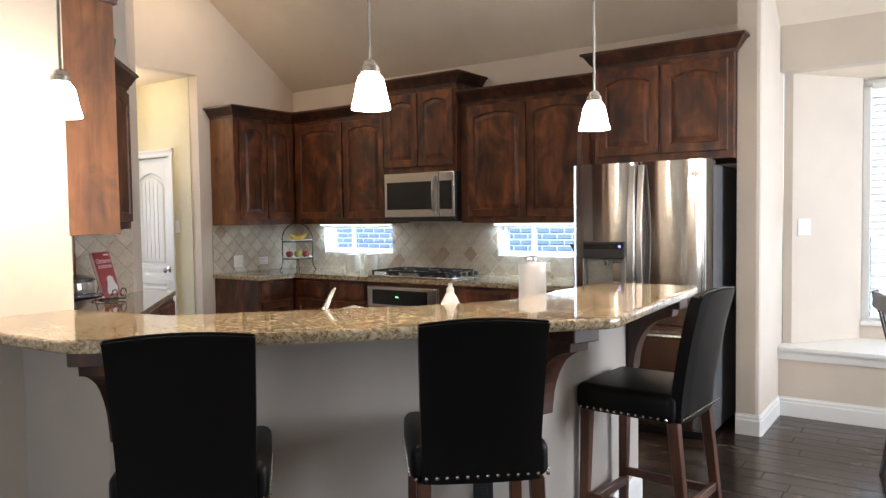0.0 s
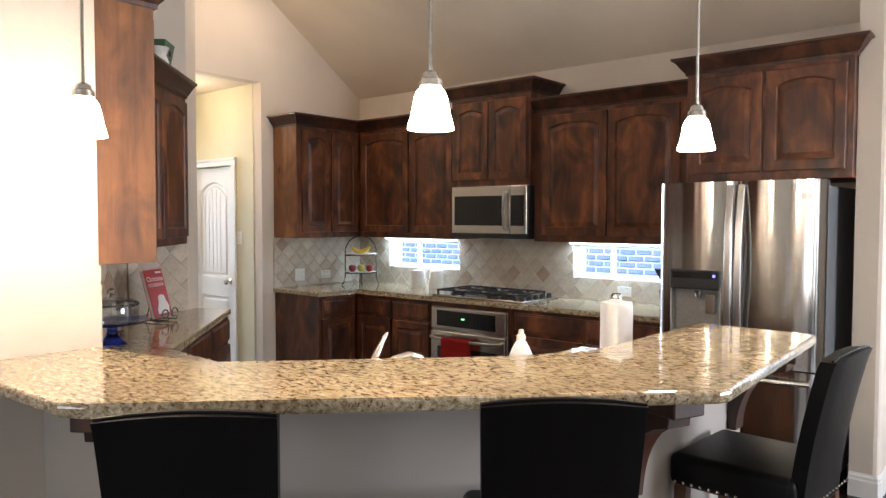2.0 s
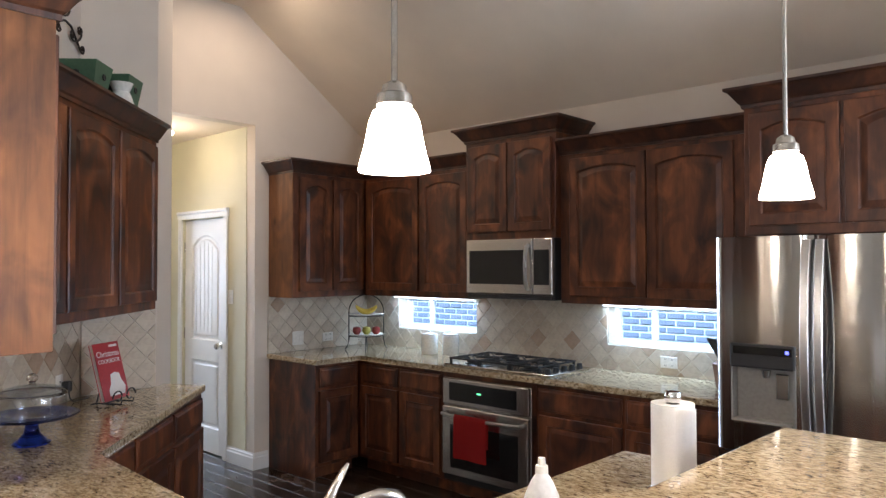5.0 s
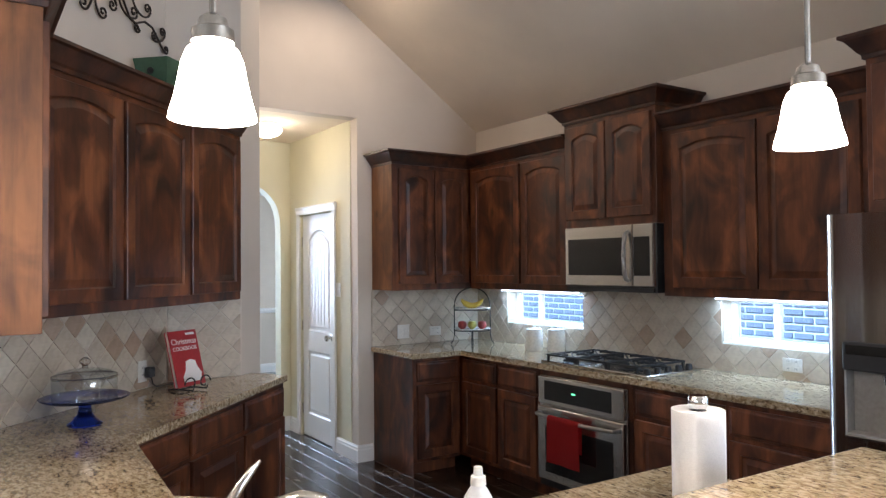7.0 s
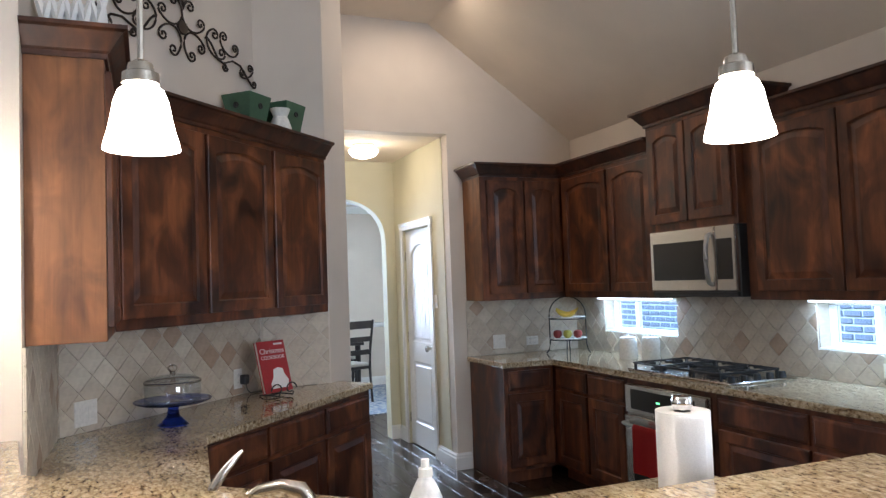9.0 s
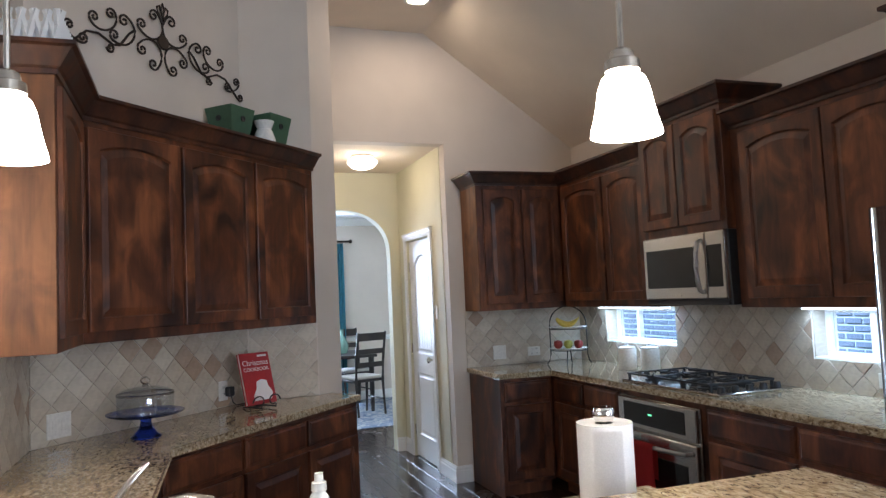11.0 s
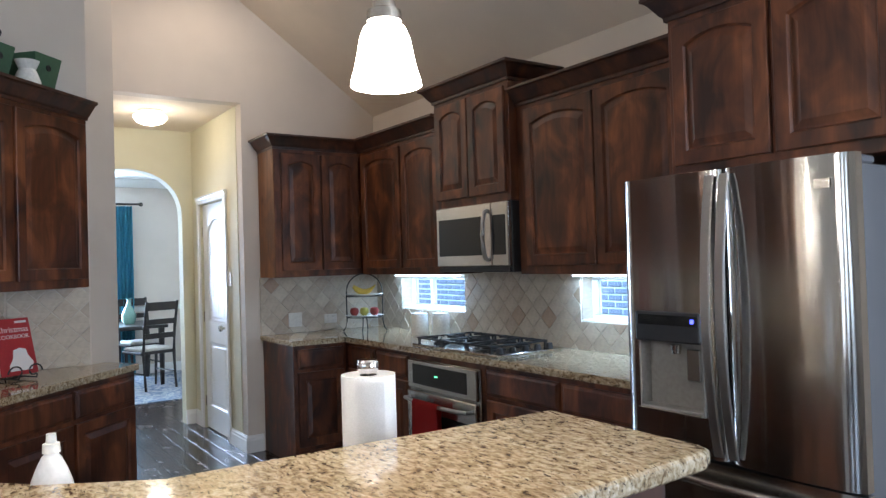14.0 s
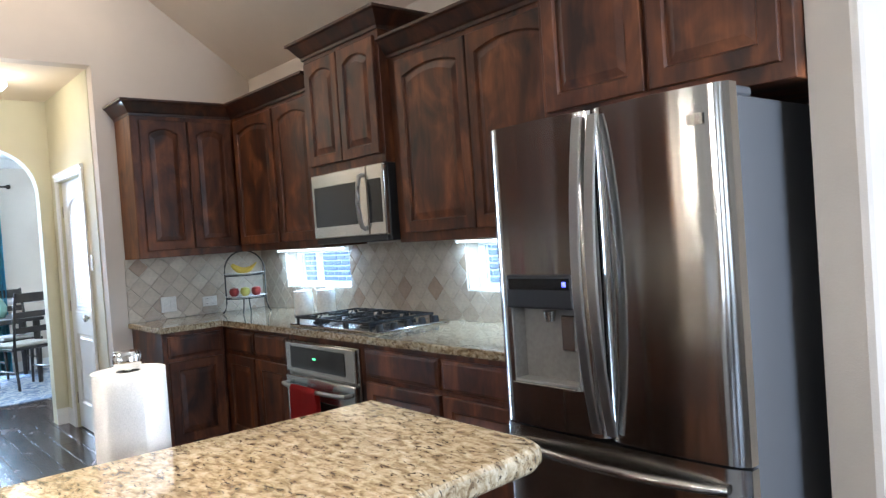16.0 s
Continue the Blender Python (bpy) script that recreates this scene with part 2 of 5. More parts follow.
# bluish glow stands in for daylight at the window heads
STRIP = glowing("lit_strip_diffuser", (0.70, 0.86, 1.0), 2.2)
BLUE_LED = glowing("blue_led", (0.02, 0.03, 1.0), 1.6)
def woven_rug(name):
    """Blue-grey rug with broken pale figures and a pile."""
    mat, nt, b = nodes_of(name, 0.95)
    v = coords(nt)
    fig, pile = node(nt, "ShaderNodeTexNoise", Scale=6.0, Detail=6.0, Distortion=2.2), node(nt, "ShaderNodeTexNoise", Scale=240.0, Detail=2.0)
    nt.links.new(v, fig.inputs[0]), nt.links.new(v, pile.inputs[0])
    nt.links.new(ramp(nt, fig.outputs[0], [(0.36, (0.10, 0.14, 0.22)), (0.47, (0.22, 0.27, 0.34)), (0.53, (0.48, 0.48, 0.46)), (0.62, (0.20, 0.24, 0.31))]), b.inputs["Base Color"])
    bump(nt, b, pile.outputs[0], 0.6, 0.004)
    return mat


RUG = woven_rug("patterned_rug")
GREEN_LED = glowing("green_led", (0.05, 0.9, 0.3), 1.2)


# ---- mesh helpers ----
def part(name, bm, material, parent=None, label="", smooth=False):
    bmesh.ops.recalc_face_normals(bm, faces=bm.faces)
    me = bpy.data.meshes.new(name)
    bm.to_mesh(me)
    bm.free()
    me.materials.append(material)
    if smooth:
        for p in me.polygons:
            p.use_smooth = True
        me.set_sharp_from_angle(angle=radians(40))
    ob = new(name, me)
    if parent is not None:
        ob.parent = parent
    if label:
        ob["label"] = label
    return ob


def thing(name, m, label, category, group="", kind=""):
    ob = new(name)
    ob.empty_display_size = 0.1
    ob.matrix_world = m
    return tagged(ob, label, category, group, kind)


def setting(name, bm, material, label, smooth=False):
    return tagged(part(name, bm, material, None, "", smooth), label, name.split("_")[0], "", "structure")


def slab(bm, x0, x1, y0, y1, z0, z1, bev=0.0, seg=1):
    r = bmesh.ops.create_cube(bm, size=1)
    vs = r["verts"]
    bmesh.ops.scale(bm, vec=(abs(x1 - x0), abs(y1 - y0), abs(z1 - z0)), verts=vs)
    bmesh.ops.translate(bm, vec=((x0 + x1) / 2, (y0 + y1) / 2, (z0 + z1) / 2), verts=vs)
    if bev:
        es = list({e for v in vs for e in v.link_edges})
        bmesh.ops.bevel(bm, geom=es, offset=bev, segments=seg, affect="EDGES", profile=0.5)
    return bm


def B(x0, x1, y0, y1, z0, z1, bev=0.0, seg=1):
    return slab(bmesh.new(), x0, x1, y0, y1, z0, z1, bev, seg)


def prism(points, z0, z1, bev=0.0, seg=2, bm=None):
    bm = bm or bmesh.new()
    lo = [bm.verts.new((x, y, z0)) for x, y in points]
    hi = [bm.verts.new((x, y, z1)) for x, y in points]
    n = len(points)
    f0, f1 = bm.faces.new(lo[::-1]), bm.faces.new(hi)
    for i in range(n):
        bm.faces.new((lo[i], lo[(i + 1) % n], hi[(i + 1) % n], hi[i]))
    if bev:
        bmesh.ops.bevel(bm, geom=list(f0.edges) + list(f1.edges), offset=bev, segments=seg, affect="EDGES", profile=0.5)
    return bm


def plate(points, y0, y1, bev=0.0):
    """A plate cut to an outline in x and z, from y0 to y1."""
    bm = prism([(x, z) for x, z in points], 0, 1, 0)
    for v in bm.verts:
        x, z, k = v.co
        v.co = (x, y0 + (y1 - y0) * k, z)
    if bev:
        bmesh.ops.bevel(bm, geom=list(bm.edges), offset=bev, segments=1, affect="EDGES")
    return bm


def lathe(profile, seg=32, at=(0, 0, 0), bm=None, squash=1.0):
    bm = bm or bmesh.new()
    rings = []
    for r, z in profile:
        if r < 1e-5:
            rings.append([bm.verts.new((at[0], at[1], at[2] + z))])
        else:
            rings.append([bm.verts.new((at[0] + r * math.cos(2 * math.pi * i / seg), at[1] + squash * r * math.sin(2 * math.pi * i / seg), at[2] + z)) for i in range(seg)])
    for a, b in zip(rings, rings[1:]):
        for i in range(seg):
            j = (i + 1) % seg
            if len(a) == 1 and len(b) > 1:
                bm.faces.new((a[0], b[i], b[j]))
            elif len(b) == 1 and len(a) > 1:
                bm.faces.new((a[i], a[j], b[0]))
            elif len(a) > 1:
                bm.faces.new((a[i], a[j], b[j], b[i]))
    return bm


def tube(points, radius, seg=8, bm=None, close=False):
    bm = bm or bmesh.new()
    pts = [Vector(p) for p in points]
    n = len(pts)
    rings = []
    up = Vector((0, 0, 1))
    for i, p in enumerate(pts):
        a, b = pts[max(i - 1, 0)], pts[min(i + 1, n - 1)]
        if close:
            a, b = pts[i - 1], pts[(i + 1) % n]
        d = (b - a).normalized()
        s = d.cross(up)
        if s.length < 0.05:
            s = d.cross(Vector((1, 0, 0)))
        s.normalize()
        u = s.cross(d).normalized()
        r = radius[i] if isinstance(radius, (list, tuple)) else radius
        rings.append([bm.verts.new(p + r * (math.cos(2 * math.pi * k / seg) * s + math.sin(2 * math.pi * k / seg) * u)) for k in range(seg)])
    pairs = list(zip(rings, rings[1:])) + ([(rings[-1], rings[0])] if close else [])
    for a, b in pairs:
        for k in range(seg):
            bm.faces.new((a[k], a[(k + 1) % seg], b[(k + 1) % seg], b[k]))
    if not close:
        bm.faces.new(rings[0][::-1]), bm.faces.new(rings[-1])
    return bm


def moulding(path, profile, bm=None, close=False):
    """Sweeps a profile of (out, z) along a level path, with mitred corners; out is to the right of the way."""
    bm = bm or bmesh.new()
    pts = [Vector((x, y)) for x, y in path]
    n, rings = len(pts), []
    for i, p in enumerate(pts):
        prev = pts[i - 1] if (i > 0 or close) else None
        nxt = pts[(i + 1) % n] if (i < n - 1 or close) else None
        ds = [d for d in ((p - prev).normalized() if prev is not None else None, (nxt - p).normalized() if nxt is not None else None) if d is not None]
        ns = [Vector((d.y, -d.x)) for d in ds]
        m = ns[0] if len(ns) == 1 else (ns[0] + ns[1]) / (1 + ns[0].dot(ns[1]))
        rings.append([bm.verts.new((p.x + m.x * o, p.y + m.y * o, z)) for o, z in profile])
    k = len(profile)
    for a, b in list(zip(rings, rings[1:])) + ([(rings[-1], rings[0])] if close else []):
        for i in range(k):
            bm.faces.new((a[i], a[(i + 1) % k], b[(i + 1) % k], b[i]))
    if not close:
        bm.faces.new(rings[0][::-1]), bm.faces.new(rings[-1])
    return bm


def crown_profile(z, h=0.105, out=0.080):
    return [(0.001, z), (0.010, z), (0.012, z + 0.018), (0.022, z + 0.026), (out * 0.62, z + h * 0.62), (out * 0.80, z + h * 0.80), (out, z + h * 0.86), (out, z + h), (0.001, z + h)]


BASE_PROFILE = [(0.001, 0), (0.016, 0), (0.016, 0.095), (0.012, 0.103), (0.012, 0.118), (0.006, 0.128), (0.006, 0.135), (0.001, 0.135)]



# ---- cabinets ----
def outline(w, h, inset, rise, count=14):
    """A door opening's outline, counter-clockwise from the lower left, with an arched top."""
    x0, x1, z0, top = inset, w - inset, inset, h - inset
    pts = [(x0, z0), (x1, z0)]
    for i in range(count + 1):
        a = i / count
        x = x1 + (x0 - x1) * a
        pts.append((x, top - rise * (2 * a - 1) ** 2))
    return pts


def door_front(w, h, parent, rise=0.03, name="door", frame_w=0.058, at=(0, 0, 0), thick=0.021, wood=None):
    """A raised-panel front: frame with its opening, and the panel in it."""
    wood = wood or WOOD
    count = 14 if rise else 2
    outer = [(0, 0), (w, 0)] + [(w + (0 - w) * i / count, h) for i in range(count + 1)]
    loops = [[(x, thick, z) for x, z in outer], [(x, 0.004, z) for x, z in outer], [(min(max(x, 0.004), w - 0.004), 0, min(max(z, 0.004), h - 0.004)) for x, z in outer],
             [(x, 0, z) for x, z in outline(w, h, frame_w, rise, count)], [(x, 0.011, z) for x, z in outline(w, h, frame_w + 0.007, rise, count)]]
    bm = bmesh.new()
    rings = [[bm.verts.new((x + at[0], y + at[1], z + at[2])) for x, y, z in lp] for lp in loops]
    n = len(rings[0])
    for a, b in zip(rings, rings[1:]):
        for i in range(n):
            bm.faces.new((a[i], a[(i + 1) % n], b[(i + 1) % n], b[i]))
    bm.faces.new(rings[0])
    ob = part(name, bm, wood, parent)
    loops = [[(x, 0.0112, z) for x, z in outline(w, h, frame_w + 0.004, rise, count)], [(x, 0.0112, z) for x, z in outline(w, h, frame_w + 0.014, rise, count)],
             [(x, 0.003, z) for x, z in outline(w, h, frame_w + 0.042, rise, count)]]
    bm = bmesh.new()
    rings = [[bm.verts.new((x + at[0], y + at[1], z + at[2])) for x, y, z in lp] for lp in loops]
    for a, b in zip(rings, rings[1:]):
        for i in range(n):
            bm.faces.new((a[i], a[(i + 1) % n], b[(i + 1) % n], b[i]))
    bm.faces.new(rings[-1])
    part("panel", bm, wood, ob)
    return ob


def upper_cabinet(m, w, h, d, doors, label, crown=None, group="stained kitchen wall cabinets", lower_rail=0.05, end=None):
    """A wall cabinet; its front lies at y = 0 and faces -y, its foot at z = 0. doors: (x, width) of each."""
    cab = thing("wall_cabinet", m, label, "cabinet", group)
    part("body", B(0, w, 0.001, d, 0, h, 0.003), WOOD, cab)
    for x, dw in doors:
        door_front(dw, h - lower_rail - 0.10, cab, 0.035, at=(x, -0.021, lower_rail))
    if crown:
        part("crown_moulding", moulding(crown, crown_profile(h - 0.07)), WOOD_SHADED, cab)
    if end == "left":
        # lighter wood here stands in for lamplight on the end
        part("end_panel", B(-0.006, -0.0005, 0.002, d, 0.0, h, 0.001), WOOD_END_LIT, cab, "knotty end panel with lamplight put into its lighter brown")
    return cab


def slab_front(x, z, w, h):
    """A plain drawer front with a stepped, eased edge."""
    bm = bmesh.new()
    rings = [[bm.verts.new((x + u, y, z + v)) for u, v in ((i, i), (w - i, i), (w - i, h - i), (i, h - i))] for i, y in ((0, -0.0005), (0, -0.012), (0.003, -0.0145), (0.011, -0.0155), (0.017, -0.020), (0.021, -0.021))]
    for a, b in zip(rings, rings[1:]):
        for i in range(4):
            bm.faces.new((a[i], a[(i + 1) % 4], b[(i + 1) % 4], b[i]))
    bm.faces.new(rings[0][::-1]), bm.faces.new(rings[-1])
    return bm


def base_cabinet(m, w, d, fronts, label, h=0.874, end=False, group="stained kitchen base cabinets"):
    """fronts: rows of (x, z, width, height, name)."""
    cab = thing("base_cabinet", m, label, "cabinet", group)
    part("body", B(0, w, 0.001, d, 0.10, h, 0.002), WOOD, cab)
    part("toe_kick", B(0.002, w - 0.002, 0.075, d, 0, 0.0995), WOOD, cab)
    if end:
        part("end_panel", B(-0.007, -0.0005, 0.001, d, 0, h, 0.001), WOOD, cab)
    for x, z, fw, fh, name in fronts:
        if name == "drawer":
            part("drawer", slab_front(x, z, fw, fh), WOOD, cab)
        else:
            door_front(fw, fh, cab, 0.0, name, 0.058, (x, -0.021, z))
    return cab


def bank(w, n, gap=0.025, drawers=True):
    """Fronts for n bays: a drawer over a door in each."""
    fw = (w - gap * (n + 1)) / n
    out = []
    for i in range(n):
        x = gap + i * (fw + gap)
        if drawers:
            out += [(x, 0.70, fw, 0.145, "drawer"), (x, 0.13, fw, 0.545, "door")]
        else:
            out += [(x, 0.13, fw, 0.715, "door")]
    return out


# ---- large structure ----
def boxes(*rows):
    bm = bmesh.new()
    for r in rows:
        slab(bm, *r)
    return bm


WIN = [(0.435, 1.328), (2.50, 3.39)]
WZ0, WZ1 = 1.080, 1.362
setting("wall_back", boxes((-0.12, 4.592, 0, 0.16, -0.05, WZ0), (-0.12, 4.592, 0, 0.16, WZ1, 2.95), (-0.12, WIN[0][0], 0, 0.16, WZ0, WZ1),
                           (WIN[0][1], WIN[1][0], 0, 0.16, WZ0, WZ1), (WIN[1][1], 4.592, 0, 0.16, WZ0, WZ1)), PAINT, "greige painted kitchen back wall with two low windows")
setting("wall_left", boxes((-0.12, 0, -1.195, -0.002, -0.05, 3.9), (-0.12, 0, -2.30, -1.195, 2.765, 3.9)), PAINT, "greige painted gable wall with the hall opening")
setting("wall_corner", prism([(-1.5, -2.25), (0.697, -2.25), (0.876, -2.43), (0.876, -2.876), (1.90, -3.90), (2.80, -3.90), (2.80, -9.1), (2.65, -9.1), (2.65, -4.05), (1.84, -4.05),
                              (0.73, -2.94), (0.73, -2.49), (0.64, -2.40), (-1.5, -2.40)], -0.05, 3.9), PAINT, "greige painted angled kitchen wall running into the living room")
setting("pier", prism([(4.594, -0.54), (4.712, -0.54), (4.730, -0.533), (4.737, -0.515), (4.737, 0.2), (4.594, 0.2)], -0.05, 3.6), PAINT, "greige painted wall end with a rounded corner beside the fridge")
# living room and breakfast end, behind the walker
setting("wall_south", boxes((2.65, 9.0, -9.25, -9.1, -0.05, 0.65), (2.65, 9.0, -9.25, -9.1, 2.55, 3.9), (2.65, 4.0, -9.25, -9.1, 0.65, 2.55), (4.8, 5.6, -9.25, -9.1, 0.65, 2.55), (6.4, 7.2, -9.25, -9.1, 0.65, 2.55), (8.0, 9.0, -9.25, -9.1, 0.65, 2.55)), PAINT, "greige painted living room wall with three tall windows")
setting("wall_east", boxes((8.8, 8.95, -9.1, 1.0, -0.05, 0.65), (8.8, 8.95, -9.1, 1.0, 2.35, 3.9), (8.8, 8.95, -9.1, -2.0, 0.65, 2.35), (8.8, 8.95, 0.0, 1.0, 0.65, 2.35)), PAINT, "greige painted wall with a window")
# breakfast bay
setting("wall_bay", boxes((4.739, 8.8, 0.07, 0.2, 2.40, 3.2)), PAINT, "greige painted header over the breakfast bay")
setting("wall_bay_side", prism([(4.741, 0.201), (4.80, 0.201), (5.18, 0.72), (5.18, 0.86), (4.741, 0.86)], -0.05, 2.55), PAINT, "greige painted angled side of the bay")
setting("wall_bay_back", boxes((5.181, 8.8, 0.72, 0.86, -0.05, 0.585), (5.181, 8.8, 0.72, 0.86, 2.39, 2.6), (6.58, 8.8, 0.72, 0.86, 0.585, 2.39)), PAINT, "greige painted bay wall round a window")
setting("ceiling_bay", B(4.741, 8.8, 0.201, 0.72, 2.40, 2.52), CEILING, "flat painted soffit of the bay")
seat = setting("window_seat_base", B(4.739, 8.8, 0.07, 0.2, -0.05, 0.455), PAINT, "greige painted front of the window seat")
setting("window_seat", prism([(4.739, 0.045), (8.8, 0.045), (8.8, 0.718), (5.182, 0.718), (4.802, 0.2), (4.739, 0.2)], 0.4555, 0.49, 0.008), TRIM, "white painted window seat board")
setting("trim_seat", moulding([(8.8, 0.07), (4.739, 0.07)][::-1], [(0.001, 0.40), (0.012, 0.40), (0.016, 0.44), (0.022, 0.455), (0.001, 0.455)]), TRIM, "white moulding under the window seat")
# hall beyond the opening
setting("wall_hall_right", boxes((-1.5, -1.16, -1.20, -1.05, -0.05, 2.9), (-0.45, -0.121, -1.20, -1.05, -0.05, 2.9), (-1.16, -0.45, -1.20, -1.05, 2.045, 2.9)), CREAM_LAMPLIT, "cream hall wall with a pantry door, lamp yellow put into its paint")
setting("wall_pantry", boxes((-1.5, -0.121, -0.45, -0.40, -0.05, 2.9), (-0.16, -0.121, -1.05, -0.45, -0.05, 2.9), (-1.5, -1.46, -1.05, -0.45, -0.05, 2.9)), CREAM_LAMPLIT, "cream pantry walls behind the door, lamp yellow put into their paint")
arch = [(-2.6, -0.05), (-2.26, -0.05), (-2.26, 1.93)] + [(-1.78 - 0.48 * math.cos(math.pi * i / 20), 1.93 + 0.46 * math.sin(math.pi * i / 20) ** 0.8) for i in range(1, 20)] + [(-1.30, 1.93), (-1.30, -0.05), (-1.05, -0.05), (-1.05, 2.9), (-2.6, 2.9)]
bm = plate(arch, 0, 1)
for v in bm.verts:
    v.co = (-1.56 + 0.14 * v.co.y, v.co.x, v.co.z)
setting("wall_hall_end", bm, CREAM_LAMPLIT, "cream hall wall with a rounded arch opening, lamp yellow put into its paint")
setting("ceiling_hall", B(-1.5, -0.121, -2.27, -1.20, 2.765, 2.85), CEILING, "flat painted hall ceiling")
# dining room through the arch
setting("wall_dining_far", boxes((-5.35, -5.2, -4.75, -2.65, -0.05, 2.9), (-5.35, -5.2, -1.35, 0.6, -0.05, 2.9), (-5.35, -5.2, -2.65, -1.35, -0.05, 0.62), (-5.35, -5.2, -2.65, -1.35, 2.3, 2.9)), PAINT, "pale painted dining room wall with a tall window")
setting("wall_dining_north", B(-5.2, -1.641, 0.45, 0.6, -0.05, 2.9), PAINT, "pale painted dining room wall")
setting("wall_dining_south", B(-5.2, -1.641, -4.75, -4.6, -0.05, 2.9), PAINT, "pale painted dining room wall")
setting("wall_dining_east", boxes((-1.64, -1.55, -4.6, -2.6, -0.05, 2.9), (-1.64, -1.55, -1.05, 0.45, -0.05, 2.9)), PAINT, "pale painted dining room wall beside the arch")
setting("ceiling_dining", B(-5.2, -1.64, -4.6, 0.45, 2.74, 2.85), TRIM, "white dining room ceiling")
setting("trim_dining_crown", moulding([(-5.2, -4.6), (-5.2, 0.45)], [(0.001, 2.62), (0.02, 2.63), (0.09, 2.71), (0.09, 2.739), (0.001, 2.739)]), TRIM, "white crown moulding in the dining room")
setting("trim_dining_rail", moulding([(-5.2, -4.6), (-5.2, 0.45)], [(0.001, 0.88), (0.018, 0.89), (0.028, 0.93), (0.018, 0.95), (0.001, 0.955)]), TRIM, "white chair rail in the dining room")
setting("baseboard_dining", moulding([(-5.2, -4.6), (-5.2, 0.45)], BASE_PROFILE), TRIM, "white baseboard in the dining room")
# ceilings
bm = plate([(0.30, 2.55), (-1.33, 3.69), (-1.33, 3.85), (0.30, 2.75)], 0, 1)
for v in bm.verts:
    v.co = (-0.12 + 9.07 * v.co.y, v.co.x, v.co.z)
setting("ceiling_slope", bm, CEILING, "taupe painted sloping vault over the kitchen")
setting("ceiling", B(-0.12, 8.95, -9.25, -1.33, 3.69, 3.85), CEILING, "taupe painted flat ceiling")
# floor: dark sub-floor, planks laid on it at the end of the file
floor = setting("floor", B(-5.35, 9.0, -9.25, 0.9, -0.2, -0.016), PLANK, "dark hand-scraped wooden plank floor")
setting("ground", B(-60, 60, -60, 60, -0.6, -0.25), plain("lawn_green", (0.07, 0.10, 0.04), 0.95, 0, 0, 3, 0.6), "grass around the house")
# baseboards
setting("baseboard_stub", moulding([(0, -1.07), (0, -1.20), (-0.387, -1.20)][::-1], BASE_PROFILE), TRIM, "white moulded baseboard at the hall corner")
setting("baseboard_hall", moulding([(-1.42, -1.30), (-1.42, -1.20), (-1.232, -1.20)], BASE_PROFILE), TRIM, "white moulded baseboard by the arch")
setting("baseboard_pier", moulding([(4.594, -0.54), (4.732, -0.54), (4.737, -0.53), (4.737, 0.07), (8.8, 0.07)], BASE_PROFILE), TRIM, "white moulded baseboard round the wall end")
setting("baseboard_hall_left", moulding([(0.876, -2.43), (0.697, -2.25), (-1.42, -2.25)], BASE_PROFILE), TRIM, "white moulded baseboard along the hall")

# ---- pantry door ----
d1 = tagged(thing("door_1", pose(-1.16, -1.180, 0), "closed white arched two-panel pantry door with planked panels", "door"), kind="structure")
bm = B(0.003, 0.707, 0.012, 0.035, 0.012, 2.04)
part("slab", bm, TRIM, d1)


def door_ring(w, z0, z1, rise, parent, x0):
    """A recessed panel in the door leaf, with sticking round it."""
    cnt = 14
    def lp(i, y):
        pts = [(x0 + i, z0 + i), (x0 + w - i, z0 + i)]
        for k in range(cnt + 1):
            a = k / cnt
            pts.append((x0 + w - i + (2 * i - w) * a, z1 - i - rise * (2 * a - 1) ** 2))
        return [(x, y, z) for x, z in pts]
    return lp


bm = bmesh.new()
n = 17
for z0, z1, rise in ((0.22, 0.80, 0.0), (0.98, 1.90, 0.10)):
    lp = door_ring(0.47, z0, z1, rise, d1, 0.12)
    rings = [[bm.verts.new(p) for p in lp(i, y)] for i, y in ((0, 0.0), (0.014, 0.013), (0.03, 0.013), (0.045, 0.006))]
    for a, b in zip(rings, rings[1:]):
        for i in range(n):
            bm.faces.new((a[i], a[(i + 1) % n], b[(i + 1) % n], b[i]))
    bm.faces.new(rings[-1])
part("panel", bm, TRIM, d1)
# stiles and rails proud of the slab
bm = bmesh.new()
for r in ((0.003, 0.12), (0.59, 0.707)):
    slab(bm, *r, 0, 0.0119, 0.012, 2.04, 0.001)
for z0, z1 in ((0.012, 0.22), (0.80, 0.98)):
    slab(bm, 0.1203, 0.5897, 0.0003, 0.0119, z0, z1)
part("stile", bm, TRIM, d1)
top = [(0.1203, 2.0395), (0.1203, 1.80)] + [(0.12 + 0.47 * k / 14, 1.90 - 0.10 * (2 * k / 14 - 1) ** 2) for k in range(1, 14)] + [(0.5897, 1.80), (0.5897, 2.0395)]
part("rail", plate(top, 0.0004, 0.0118), TRIM, d1)
for i in range(5):
    x = 0.195 + i * 0.066
    part("groove", B(x, x + 0.006, 0.0035, 0.0059, 1.04, 1.80 + 0.05 * (1 - abs(i - 2) / 2)), TRIM, d1)
knob = part("knob", lathe([(0, 0), (0.03, 0), (0.03, 0.006), (0.011, 0.01), (0.011, 0.035), (0.026, 0.045), (0.029, 0.058), (0.02, 0.068), (0, 0.07)], 20), NICKEL, d1, "satin nickel round knob", True)
knob.matrix_basis = pose(0.645, -0.001, 0.95, 90)
for z in (0.25, 1.02, 1.80):
    part("hinge", tube([(0.0, -0.004, z - 0.045), (0.0, -0.004, z + 0.045)], 0.006), NICKEL, d1)
